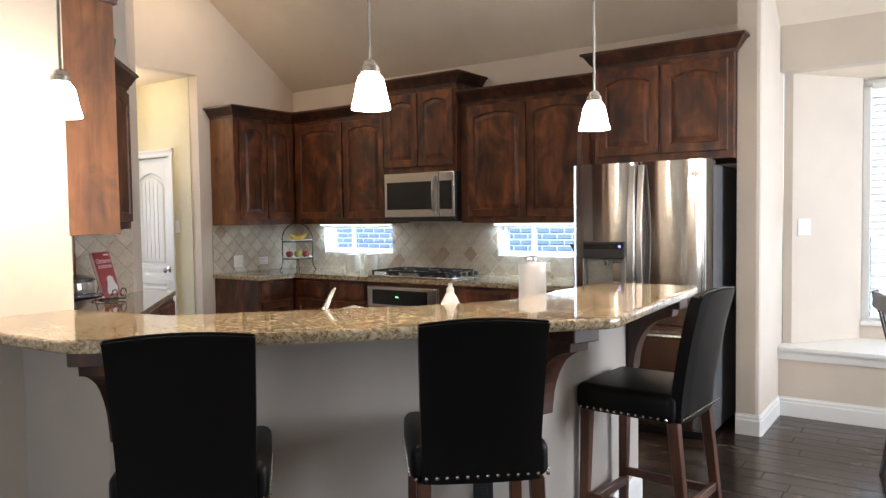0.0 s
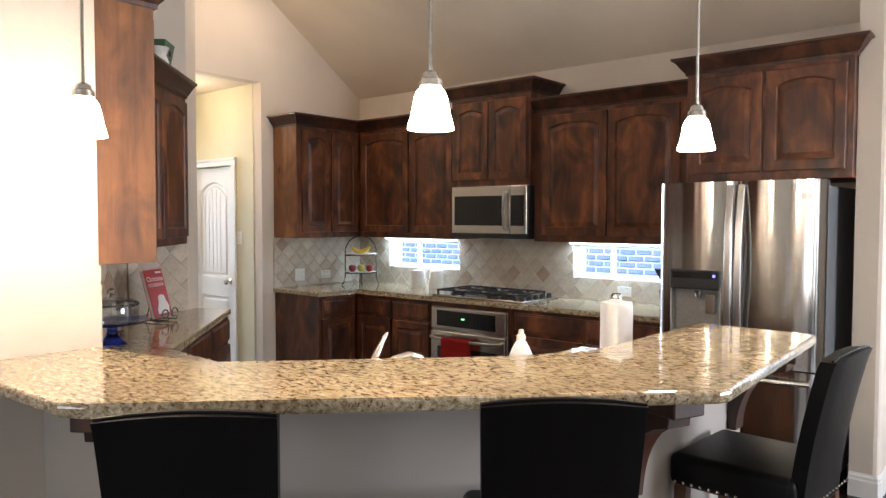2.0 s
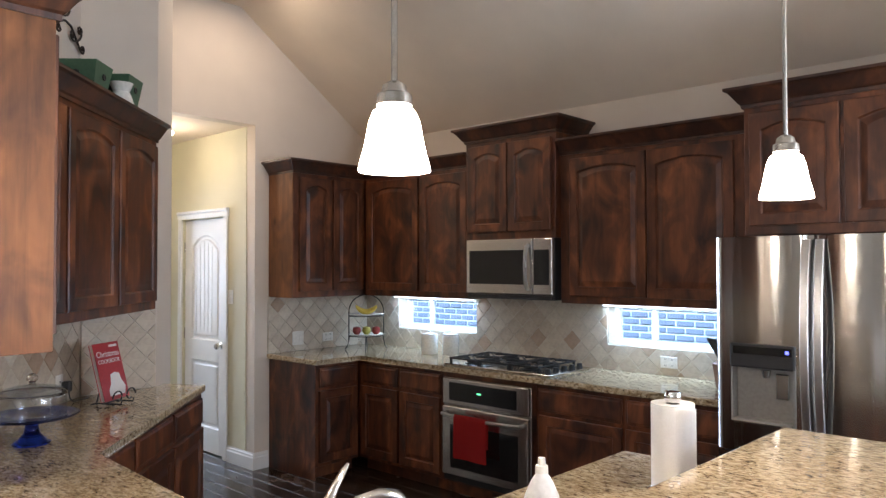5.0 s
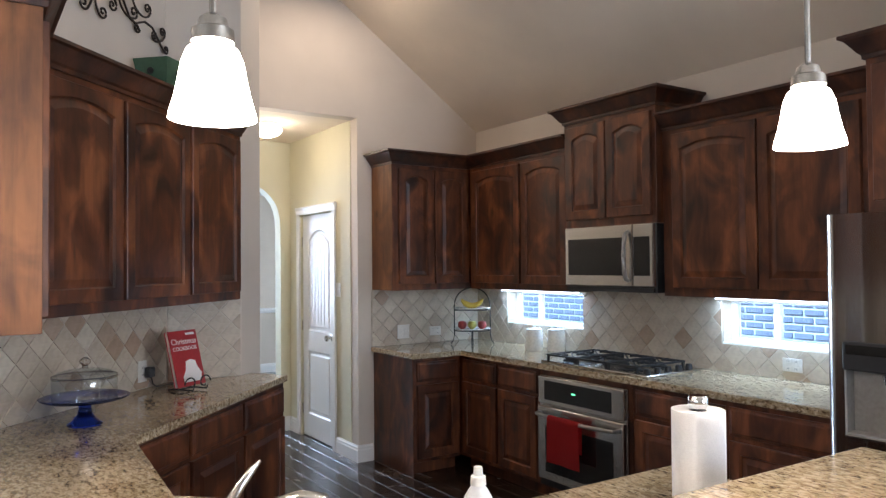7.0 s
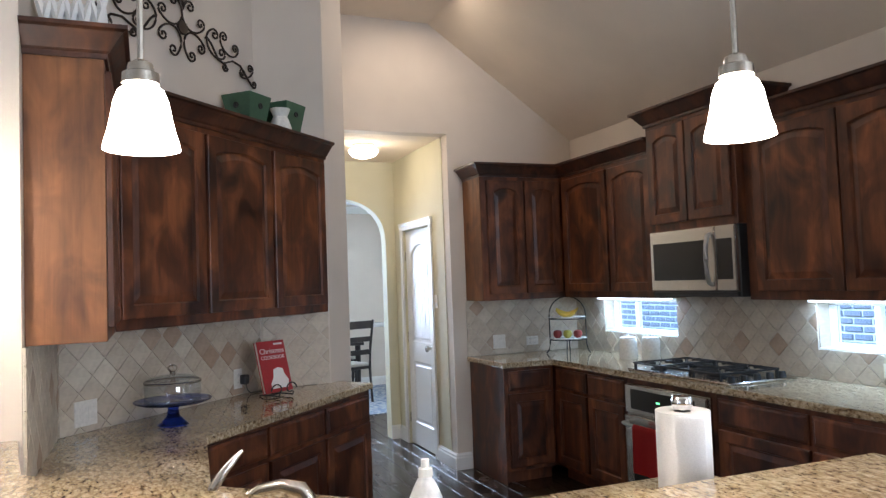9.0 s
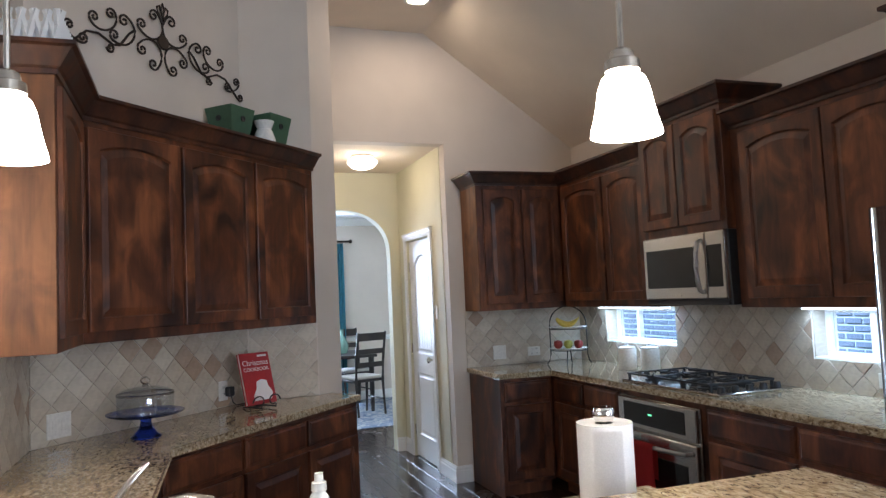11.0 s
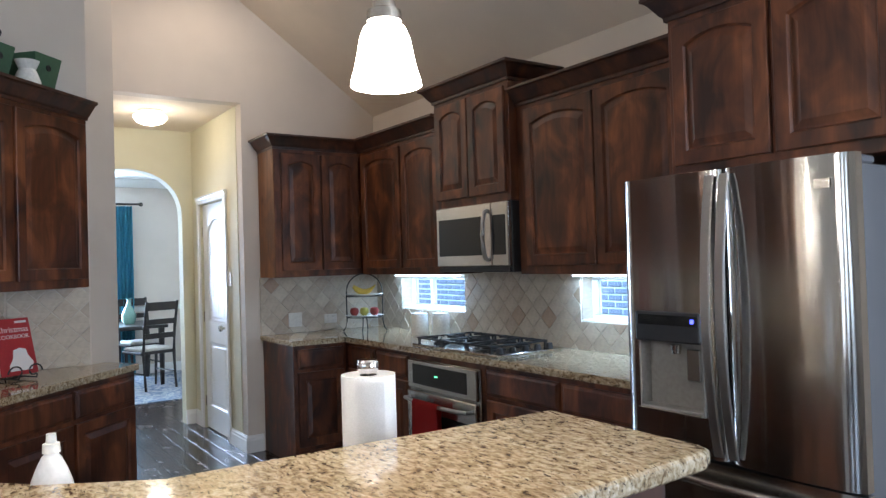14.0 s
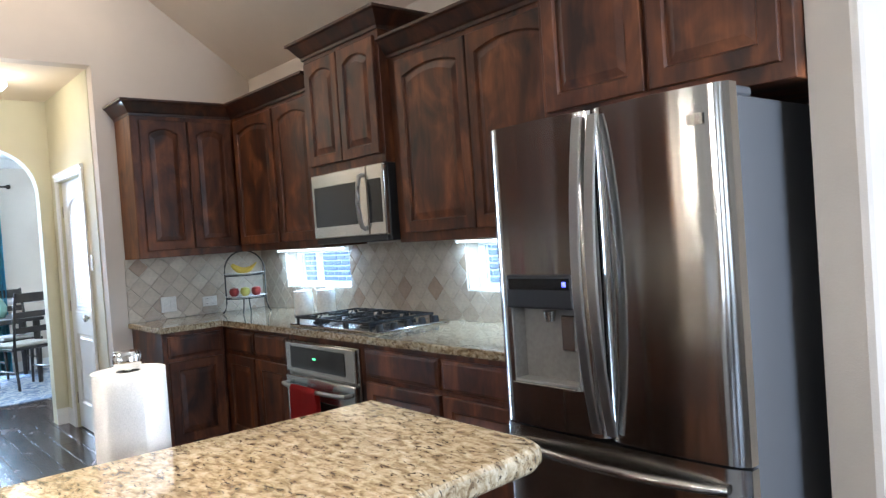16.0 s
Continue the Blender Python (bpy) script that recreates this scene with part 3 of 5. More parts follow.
casing = [(0.001, 0), (0.018, 0), (0.020, 0.012), (0.012, 0.022), (0.012, 0.05), (0.018, 0.06), (0.018, 0.066), (0.001, 0.066)]
for x0, x1, z0, z1 in ((-1.227, -1.162, 0.0, 2.049), (-0.448, -0.387, 0.0, 2.049)):
    setting("trim_door", B(x0, x1, -1.22, -1.2005, z0, z1, 0.004), TRIM, "white moulded door casing")
setting("trim_door", moulding([(-1.235, -1.20), (-0.379, -1.20)], [(0.0005, 2.05), (0.02, 2.05), (0.02, 2.085), (0.03, 2.10), (0.03, 2.118), (0.0005, 2.118)]), TRIM, "white moulded door head casing")

# ---- windows ----
for k, (x0, x1) in enumerate(WIN):
    w = tagged(thing(f"window_{k + 1}", pose(x0, 0.085, WZ0), "low white-framed window under the wall cabinets", "window"), kind="structure")
    ww, hh = x1 - x0, WZ1 - WZ0
    for a in ((0, ww, 0, 0.05, 0, 0.035), (0, ww, 0, 0.05, hh - 0.035, hh), (0, 0.04, 0, 0.05, 0.0352, hh - 0.0352), (ww - 0.04, ww, 0, 0.05, 0.0352, hh - 0.0352), (0.28, 0.315, 0.002, 0.048, 0.0352, hh - 0.0352)):
        part("window_frame", B(*a, 0.004), TRIM, w)
    g = part("pane", B(0.041, ww - 0.041, 0.022, 0.026, 0.036, hh - 0.036), GLASS, w)
    g.visible_shadow = False
    part("window_sill", B(0.001, ww - 0.001, -0.0849, -0.001, 0.0, 0.012, 0.003), TRIM, w)
w3 = tagged(thing("window_3", pose(5.181, 0.77, 0.585), "tall white bay window with closed horizontal blinds", "window"), kind="structure")
for a in ((0, 1.399, 0, 0.07, 0, 0.05), (0, 1.399, 0, 0.07, 1.755, 1.805), (0, 0.05, 0, 0.07, 0.0502, 1.7548), (1.35, 1.399, 0, 0.07, 0.0502, 1.7548)):
    part("window_frame", B(*a, 0.004), TRIM, w3)
g = part("pane", B(0.051, 1.349, 0.03, 0.034, 0.051, 1.754), GLASS, w3)
g.visible_shadow = False
part("window_sill", B(-0.0, 1.399, -0.075, -0.001, 0.0, 0.03, 0.005), TRIM, w3)
blind = thing("window_blind", pose(5.24, 0.735, 0.62), "white slatted horizontal blind hanging in the bay window", "blind")
part("headrail", B(0, 1.28, -0.02, 0.02, 1.69, 1.74, 0.004), TRIM, blind)
for i in range(33):
    s = part("slat", B(0, 1.28, -0.024, 0.024, -0.0015, 0.0015), TRIM, blind)
    s.matrix_basis = pose(0, 0, 0.03 + i * 0.05, 28)

# ---- kitchen, back wall ----
ZU = 1.375
H1 = 1.06
upper_cabinet(pose(0.352, -0.33, ZU), 1.190, H1, 0.328, [(0.045, 0.60), (0.67, 0.49)], "dark stained knotty alder wall cabinet with two arched doors")
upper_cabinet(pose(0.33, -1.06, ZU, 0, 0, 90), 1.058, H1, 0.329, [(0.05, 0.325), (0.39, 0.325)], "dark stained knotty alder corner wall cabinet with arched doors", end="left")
upper_cabinet(pose(1.545, -0.385, 1.815), 0.790, 0.780, 0.383, [(0.03, 0.36), (0.40, 0.36)], "raised dark stained cabinet over the microwave", [(0, 0.383), (0, 0), (0.790, 0), (0.790, 0.383)])
upper_cabinet(pose(2.338, -0.33, ZU), 1.30, H1, 0.328, [(0.08, 0.545), (0.635, 0.53)], "dark stained knotty alder wall cabinet with two wide arched doors")
upper_cabinet(pose(3.655, -0.60, 1.78), 0.935, 0.735, 0.598, [(0.03, 0.425), (0.475, 0.425)], "dark stained cabinet over the fridge with two arched doors", [(0, 0.598), (0, 0), (0.935, 0), (0.935, 0.056)])
setting("trim_crown", moulding([(0, -1.06), (0.33, -1.06), (0.33, -0.33), (1.541, -0.33)], crown_profile(ZU + H1 - 0.07)), WOOD_SHADED, "dark stained crown moulding along the corner cabinets")
setting("trim_crown", moulding([(2.339, -0.33), (3.652, -0.33)], crown_profile(ZU + H1 - 0.07)), WOOD_SHADED, "dark stained crown moulding along the cabinet tops")
tagged(part("fridge_panel", B(3.5855, 3.599, -0.60, -0.001, 0, 0.912, 0.002), WOOD), "dark stained low panel between worktop and fridge", "panel")

base_cabinet(pose(0.612, -0.61, 0), 0.91, 0.609, bank(0.91, 2), "dark stained base cabinet with drawers over doors")
base_cabinet(pose(0.61, -1.05, 0, 0, 0, 90), 0.42, 0.609, bank(0.42, 1), "dark stained end base cabinet with a drawer", end=True)
tagged(part("corner_block", B(0.001, 0.6095, -0.609, -0.001, 0.1, 0.874), WOOD), "dark stained blind corner base cabinet", "cabinet")
base_cabinet(pose(1.524, -0.61, 0), 0.806, 0.609, [], "dark stained oven housing below the cooktop")
base_cabinet(pose(2.332, -0.61, 0), 1.252, 0.609, bank(1.252, 2), "dark stained base cabinet with wide drawers over doors")

top = prism([(0.001, -0.001), (0.001, -1.08), (0.65, -1.08), (0.65, -0.645), (3.584, -0.645), (3.584, -0.001)], 0.8745, 0.914, 0.007, 2)
tagged(part("countertop", top, GRANITE), "speckled gold and brown granite worktop on the wall cabinets run", "countertop")

# ---- microwave ----
mw = thing("microwave", pose(1.552, -0.385, 1.390), "stainless steel over-the-range microwave with black window", "microwave")
part("body", B(0, 0.762, 0.02, 0.383, 0.0, 0.4245, 0.004), BLACKPLASTIC, mw)
part("door", B(0, 0.60, -0.012, 0.0195, 0.035, 0.4245, 0.008, 2), STEEL_H, mw)
part("door_window", B(0.035, 0.525, -0.0145, -0.0122, 0.105, 0.345, 0.001), BLACKGLASS, mw, "black glass door window")
part("control_panel", B(0.601, 0.762, -0.012, 0.0195, 0.035, 0.4245, 0.008, 2), STEEL_H, mw)
part("control_glass", B(0.612, 0.735, -0.0145, -0.0122, 0.105, 0.345, 0.001), BLACKGLASS, mw, "black touch panel")
part("vent_grille", B(0.01, 0.752, -0.002, 0.019, 0.004, 0.0295, 0.002), BLACKPLASTIC, mw)
part("handle", tube([(0.565, -0.012, 0.075), (0.565, -0.035, 0.085), (0.565, -0.048, 0.14), (0.565, -0.054, 0.225), (0.565, -0.048, 0.31), (0.565, -0.035, 0.365), (0.565, -0.012, 0.375)], 0.014, 10), BAR_STEEL, mw, "curved steel handle", True)
part("badge", B(0.30, 0.36, -0.0135, -0.0121, 0.05, 0.066), NICKEL, mw)

# ---- oven ----
ov = thing("oven", pose(1.545, -0.632, 0.12), "stainless steel built-in oven under the cooktop", "oven")
part("body", B(0.0, 0.762, 0.0, 0.0205, 0.0, 0.72, 0.004), STEEL_H, ov)
part("control_panel", B(0.008, 0.754, -0.022, -0.0002, 0.535, 0.715, 0.005), STEEL_H, ov)
part("display", B(0.07, 0.66, -0.0245, -0.0222, 0.565, 0.69, 0.001), BLACKGLASS, ov, "black glass display panel")
part("clock", B(0.325, 0.36, -0.0257, -0.0247, 0.628, 0.638), GREEN_LED, ov, "small green lit digits")
od = part("door", B(0.008, 0.754, -0.03, -0.0002, 0.045, 0.522, 0.006), STEEL_H, ov)
part("oven_window", B(0.085, 0.677, -0.0325, -0.0302, 0.10, 0.40, 0.001), BLACKGLASS, od, "black glass oven window")
part("handle", tube([(0.045, -0.03, 0.475), (0.045, -0.07, 0.475), (0.10, -0.078, 0.472), (0.38, -0.088, 0.466), (0.66, -0.078, 0.472), (0.717, -0.07, 0.475), (0.717, -0.03, 0.475)], 0.012, 10), BAR_STEEL, od, "curved steel bar handle", True)
part("kick_vent", B(0.012, 0.75, -0.012, -0.0002, 0.004, 0.040, 0.002), BLACKPLASTIC, ov)
# towel over the oven handle
bm = bmesh.new()
nx, nz = 14, 26
grid = []
for i in range(nx + 1):
    col = []
    for j in range(nz + 1):
        u, s = i / nx, j / nz
        arc = s * 0.52
        x = 0.185 + 0.28 * u + 0.012 * (s - 0.5) * math.sin(5 * u)
        if arc < 0.28:
            y, z = -0.106 - 0.006 * math.sin(9 * u + 1) * (1 - arc / 0.28), 0.195 + arc
        elif arc < 0.33:
            a = math.pi * (arc - 0.28) / 0.05
            y, z = -0.088 - 0.018 * math.cos(a), 0.475 + 0.016 * math.sin(a)
        else:
            y, z = -0.069 - 0.004 * math.sin(7 * u), 0.475 - (arc - 0.33)
        col.append(bm.verts.new((x, y, z)))
    grid.append(col)
for i in range(nx):
    for j in range(nz):
        bm.faces.new((grid[i][j], grid[i + 1][j], grid[i + 1][j + 1], grid[i][j + 1]))
bmesh.ops.solidify(bm, geom=bm.faces[:], thickness=0.005)
tw = tagged(part("dish_towel", bm, RED, None, "", True), "red terry dish towel hanging over the oven handle", "towel")
tw.matrix_world = pose(1.545, -0.632, 0.12)

# ---- cooktop ----
ck = thing("gas_cooktop", pose(1.50, -0.585, 0.9142), "stainless steel gas cooktop with black cast iron grates", "cooktop")
part("tray", B(0, 0.915, 0, 0.50, 0, 0.012, 0.005), STEEL_H, ck)
for cx, cy, r in ((0.16, 0.13, 0.04), (0.16, 0.37, 0.05), (0.44, 0.27, 0.06), (0.68, 0.13, 0.05), (0.68, 0.38, 0.04)):
    part("burner", lathe([(0, 0.0125), (r * 1.3, 0.0125), (r * 1.3, 0.018), (r, 0.022), (r, 0.032), (r * 0.85, 0.036), (0, 0.037)], 20, (cx, cy, 0)), IRON, ck, "", True)
for g0, g1 in ((0.03, 0.295), (0.305, 0.565), (0.575, 0.81)):
    bm = bmesh.new()
    for y in (0.03, 0.25, 0.47):
        slab(bm, g0, g1, y - 0.006, y + 0.006, 0.042, 0.054, 0.002)
    for x in (g0 + 0.006, g1 - 0.006):
        slab(bm, x - 0.006, x + 0.006, 0.03, 0.47, 0.0425, 0.0535, 0.002)
        for y in (0.04, 0.46):
            slab(bm, x - 0.007, x + 0.007, y - 0.007, y + 0.007, 0.0125, 0.045)
    c = (g0 + g1) / 2
    for y in (0.14, 0.36):
        for a in range(4):
            t = a * math.pi / 2 + math.pi / 4
            tube([(c + 0.035 * math.cos(t), y + 0.035 * math.sin(t), 0.055), (c + 0.12 * math.cos(t), y + 0.105 * math.sin(t), 0.048)], 0.006, 6, bm)
        slab(bm, c - 0.005, c + 0.005, y - 0.10, y - 0.04, 0.043, 0.058)
        slab(bm, c - 0.005, c + 0.005, y + 0.04, y + 0.10, 0.043, 0.058)
    part("grate", bm, IRON, ck)
for i in range(5):
    part("knob", lathe([(0, 0.0125), (0.022, 0.0125), (0.02, 0.03), (0.017, 0.042), (0, 0.043)], 16, (0.862, 0.06 + i * 0.095, 0)), BLACKPLASTIC, ck, "", True)

# ---- fridge ----
fr = thing("refrigerator", pose(3.602, -0.875, 0), "stainless steel french-door refrigerator with ice dispenser", "refrigerator")
part("body", B(0.012, 0.903, 0.075, 0.84, 0.03, 1.735, 0.006), GREYSIDE, fr, "dark grey painted cabinet sides")
for x in (0.02, 0.80):
    part("hinge_cover", B(x, x + 0.095, 0.03, 0.20, 1.7352, 1.765, 0.008), GREYSIDE, fr)


def fridge_door(x0, x1, z0, z1, name, bow=0.018, parent=None, hole=None):
    """A door with a gently bowed front and rounded edges."""
    bm = bmesh.new()
    cols, rows_z = 16, [z0, z1] if not hole else [z0, hole[2], hole[3], z1]
    xs = sorted(set([x0 + (x1 - x0) * i / cols for i in range(cols + 1)] + (list(hole[:2]) if hole else [])))
    def fy(x):
        u = (2 * (x - x0) / (x1 - x0) - 1)
        return 0.02 - bow * (1 - u * u) + 0.014 * max(0, abs(u) - 0.93) / 0.07
    front = [[bm.verts.new((x, fy(x), z)) for z in rows_z] for x in xs]
    for i in range(len(xs) - 1):
        for j in range(len(rows_z) - 1):
            if hole and j == 1 and hole[0] - 1e-6 <= xs[i] and xs[i + 1] <= hole[1] + 1e-6:
                continue
            bm.faces.new((front[i][j], front[i + 1][j], front[i + 1][j + 1], front[i][j + 1]))
    back = [bm.verts.new((x, 0.072, z)) for x, z in ((x0, z0), (x1, z0), (x1, z1), (x0, z1))]
    bm.faces.new(back)
    bm.faces.new([f[0] for f in front] + [back[1], back[0]])
    bm.faces.new([f[-1] for f in front] + [back[2], back[3]])
    bm.faces.new(front[0] + [back[3], back[0]])
    bm.faces.new(front[-1] + [back[2], back[1]])
    return part(name, bm, STEEL, parent or fr, "", True)


HX = (0.085, 0.365, 0.88, 1.15)
dl = fridge_door(0.0, 0.4545, 0.725, 1.765, "door", hole=HX)
dr = fridge_door(0.4605, 0.915, 0.725, 1.765, "door")
df = fridge_door(0.0, 0.915, 0.06, 0.715, "freezer_drawer", 0.012)
# dispenser niche, its hood and the lit panel
part("dispenser_back", B(0.0846, 0.3654, 0.062, 0.07, 0.87, 1.155, 0.002), NICHE, dl, "pale grey back of the dispenser niche")
for x0, x1, y0 in ((0.075, 0.0845, 0.006), (0.3655, 0.375, 0.002)):
    part("dispenser_cheek", B(x0, x1, y0, 0.07, 0.87, 1.155, 0.002), NICHE, dl)
part("drip_tray", B(0.0846, 0.3654, -0.004, 0.0618, 0.87, 0.886, 0.002), NICHE, dl)
part("dispenser_hood", B(0.076, 0.374, -0.014, 0.0615, 1.135, 1.25, 0.008, 2), BLACKPLASTIC, dl, "dark dispenser hood")
part("display", B(0.095, 0.365, -0.0165, -0.0142, 1.20, 1.238), BLACKGLASS, dl)
part("indicator", B(0.336, 0.352, -0.018, -0.0167, 1.211, 1.227), BLUE_LED, dl, "small blue lit indicator")
part("spout", lathe([(0, 0), (0.022, 0), (0.016, -0.035), (0, -0.036)], 16, (0.235, 0.03, 1.124)), NICKEL, dl, "", True)
part("paddle", B(0.275, 0.335, 0.035, 0.045, 0.99, 1.11, 0.004), NICKEL, dl)
part("drip_ledge", B(0.086, 0.364, -0.02, -0.0045, 0.871, 0.879, 0.002), STEEL_H, dl)


def strap(x, z0, z1, bow, half=0.0185, thick=0.011):
    """A flat strap handle that bows away from the door and lies on it at both ends."""
    bm, rings = bmesh.new(), []
    sect = [(-half, 0.003), (-half + 0.003, 0.0), (half - 0.003, 0.0), (half, 0.003), (half, thick - 0.002), (half - 0.003, thick), (-half + 0.003, thick), (-half, thick - 0.002)]
    for i in range(33):
        k = i / 32
        y = 0.006 - 0.012 - bow * math.sin(math.pi * k) ** 0.85
        rings.append([bm.verts.new((x + u, y + w, z0 + (z1 - z0) * k)) for u, w in sect])
    for a, b in zip(rings, rings[1:]):
        for i in range(8):
            bm.faces.new((a[i], a[(i + 1) % 8], b[(i + 1) % 8], b[i]))
    bm.faces.new(rings[0][::-1]), bm.faces.new(rings[-1])
    return bm


for x, par in ((0.428, dl), (0.487, dr)):
    part("handle", strap(x, 0.745, 1.745, 0.052), HANDLE_STEEL, par, "long flat bowed steel handle", True)
pts = [(0.06 + 0.795 * i / 24, 0.008 - 0.06 * math.sin(math.pi * i / 24) ** 0.75, 0.655) for i in range(25)]
part("handle", tube(pts, 0.015, 10), STEEL_H, df, "long curved steel handle", True)
part("badge", B(0.80, 0.85, 0.003, 0.0065, 1.66, 1.69), NICKEL, dr)
part("kick_grille", B(0.02, 0.895, 0.06, 0.074, 0.005, 0.055), BLACKPLASTIC, fr)
for x in (0.05, 0.83):
    part("foot", B(x, x + 0.04, 0.1, 0.14, 0, 0.0299), BLACKPLASTIC, fr)

# ---- angled run ----
dx, dy = -math.sqrt(0.5), math.sqrt(0.5)
upper_cabinet(pose(2.085, -3.645, ZU, 0, 0, 135), 1.715, H1, 0.308, [(0.02, 0.535), (0.58, 0.535), (1.14, 0.54)], "dark stained alder wall cabinet with three arched doors")
upper_cabinet(pose(2.740, -3.645, ZU, 0, 0, 180), 0.65, H1, 0.253, [(0.03, 0.57)], "dark stained wall cabinet with a knotty end panel painted lighter for lamplight", end="left")
cr = moulding([(2.747, -3.899), (2.747, -3.645), (2.087, -3.645), (0.874, -2.432)], crown_profile(ZU + H1 - 0.07))
setting("trim_crown", cr, WOOD_SHADED, "dark stained crown moulding along the angled cabinets")
base_cabinet(pose(2.175, -3.36, 0, 0, 0, 135), 1.60, 0.575, bank(1.60, 3), "dark stained base cabinet with three drawers over doors")
base_cabinet(pose(3.03, -3.375, 0, 0, 0, 180), 0.80, 0.57, bank(0.80, 1), "dark stained base cabinet below the worktop")
SINK = [(1.905, -3.898), (2.798, -3.898), (3.34, -3.86), (4.07, -3.08), (4.235, -2.80), (4.235, -1.90), (3.66, -1.90), (3.66, -2.71), (3.05, -3.345), (2.205, -3.30), (1.035, -2.20), (0.80, -2.345), (0.880, -2.429), (0.880, -2.873)]
tagged(part("countertop", prism(SINK, 0.8745, 0.914, 0.007, 2), GRANITE), "speckled gold and brown granite worktop wrapping round the sink", "countertop")
base_cabinet(pose(3.69, -1.93, 0, 0, 0, 270), 0.78, 0.53, bank(0.78, 2), "dark stained sink-side base cabinet under the granite")
base_cabinet(pose(3.60, -2.74, 0, 0, 0, 225), 0.80, 0.42, bank(0.80, 2, 0.025, False), "dark stained sink base cabinet set at an angle")

# ---- raised bar ----
PONY = [(2.802, -3.915), (3.35, -3.85), (4.08, -3.07), (4.25, -2.79), (4.25, -1.94), (4.45, -1.94), (4.45, -3.02), (3.385, -4.10), (2.802, -4.10)]
# wall greige made darker: the shade under the bar is in the colour
setting("wall_bar", prism(PONY, -0.05, 1.0395), painted("bar_paint_shaded_greige", (0.46, 0.41, 0.36)), "greige half wall carrying the raised bar, shade put into its paint")
BAR = [(2.802, -3.907), (3.35, -3.84), (4.06, -3.08), (4.225, -2.80), (4.225, -1.845), (4.685, -1.855), (4.715, -1.868), (4.73, -1.90), (4.79, -3.06), (4.775, -3.105), (3.615, -4.295), (3.55, -4.345), (2.802, -4.385)]
tagged(part("bar_counter", prism(BAR, 1.04, 1.08, 0.014, 3), GRANITE), "speckled gold granite raised bar top with rounded edge", "countertop")
setting("baseboard_bar", moulding([(2.802, -4.10), (3.385, -4.10), (4.45, -3.02), (4.45, -1.94), (4.25, -1.94)], BASE_PROFILE), TRIM, "white moulded baseboard along the bar")


def corbel(x, y, turn, label="dark stained wooden bracket under the bar"):
    c = thing("corbel", pose(x, y, 0.69, 0, 0, turn), label, "bracket", "brackets under the bar")
    prof = [(0, 0), (-0.035, 0)] + [(-0.035 - 0.185 * (1 - math.cos(a * math.pi / 20)), 0.265 * math.sin(a * math.pi / 20)) for a in range(1, 11)] + [(-0.225, 0.30), (0, 0.30)]
    bm = prism(prof, -0.045, 0.045, 0.003, 1)
    for v in bm.verts:
        px, pz, py = v.co
        v.co = (py, px, pz)
    # bracket wood darkened for the shade under the bar
    part("bracket", bm, WOOD_SHADED, c)
    part("cap", B(-0.06, 0.06, -0.26, -0.0005, 0.301, 0.349, 0.004), WOOD_SHADED, c)
    return c


corbel(3.43, -4.058, 34)
corbel(4.453, -3.02, 68.5)
corbel(4.451, -2.06, 90)


# ---- pendants and other lamps ----
def pendant(x, y, z, top, label):
    """z: the lower rim of the shade."""
    p = thing("pendant_lamp", pose(x, y, z), label, "lamp", "pendant lamps over the bar")
    prof = [(0.0675, 0.0), (0.066, 0.010), (0.059, 0.034), (0.053, 0.062), (0.048, 0.090), (0.040, 0.110), (0.027, 0.120)]
    part("shade", lathe(prof + [(r - 0.003, zz) for r, zz in prof[::-1]], 40), PENDANT_GLASS, p, "lit white opal glass bell shade", True)
    part("bulb", lathe([(0, 0.03), (0.02, 0.037), (0.028, 0.06), (0.022, 0.09), (0.013, 0.11), (0, 0.112)], 16), PENDANT_GLASS, p, "", True)
    part("socket_cap", lathe([(0, 0.168), (0.012, 0.167), (0.022, 0.160), (0.025, 0.146), (0.033, 0.142), (0.034, 0.122), (0.0, 0.1215)], 24), NICKEL, p, "brushed nickel cap", True)
    part("stem", tube([(0, 0, 0.167), (0, 0, top - z - 0.02)], 0.006, 8), NICKEL, p)
    part("canopy", lathe([(0, top - z), (0.06, top - z), (0.058, top - z - 0.012), (0.02, top - z - 0.025), (0, top - z - 0.026)], 24), NICKEL, p, "", True)
    lamp("pendant_light", "POINT", pose(x, y, z + 0.005), 3.1, WARM, 0.05)
    return p


for x, y in ((3.13, -4.085), (4.083, -3.52), (4.43, -2.425)):
    pendant(x, y, 1.805, 3.69, "lit bell-shaped white glass pendant lamp on a nickel stem")

fl = thing("ceiling_light", pose(-0.545, -1.755, 2.765), "lit frosted flush ceiling light in the hall", "lamp")
part("base", lathe([(0, 0), (0.10, 0), (0.10, -0.02), (0.09, -0.028), (0, -0.029)], 28), NICKEL, fl, "", True)
part("shade", lathe([(0.088, -0.0295), (0.128, -0.05), (0.13, -0.07), (0.10, -0.105), (0.05, -0.122), (0, -0.126)], 32), FLUSH_GLASS, fl, "lit frosted glass bowl", True)
lamp("hall_light", "POINT", pose(-0.545, -1.755, 2.60), 5.5, (1, 0.88, 0.68), 0.08)
rc = thing("recessed_light", pose(0.66, -1.58, 3.69), "lit round recessed downlight in the flat ceiling", "lamp")
part("ring", lathe([(0.075, -0.002), (0.10, -0.002), (0.105, -0.008), (0.075, -0.010), (0.075, -0.002)], 28), TRIM, rc, "", True)
part("lens", lathe([(0, -0.003), (0.0745, -0.003), (0.0745, -0.006), (0, -0.006)], 24), FLUSH_GLASS, rc)
lamp("down_light", "AREA", look((0.66, -1.58, 3.682), (0.66, -1.58, 0)), 6, WARM, 0.13)
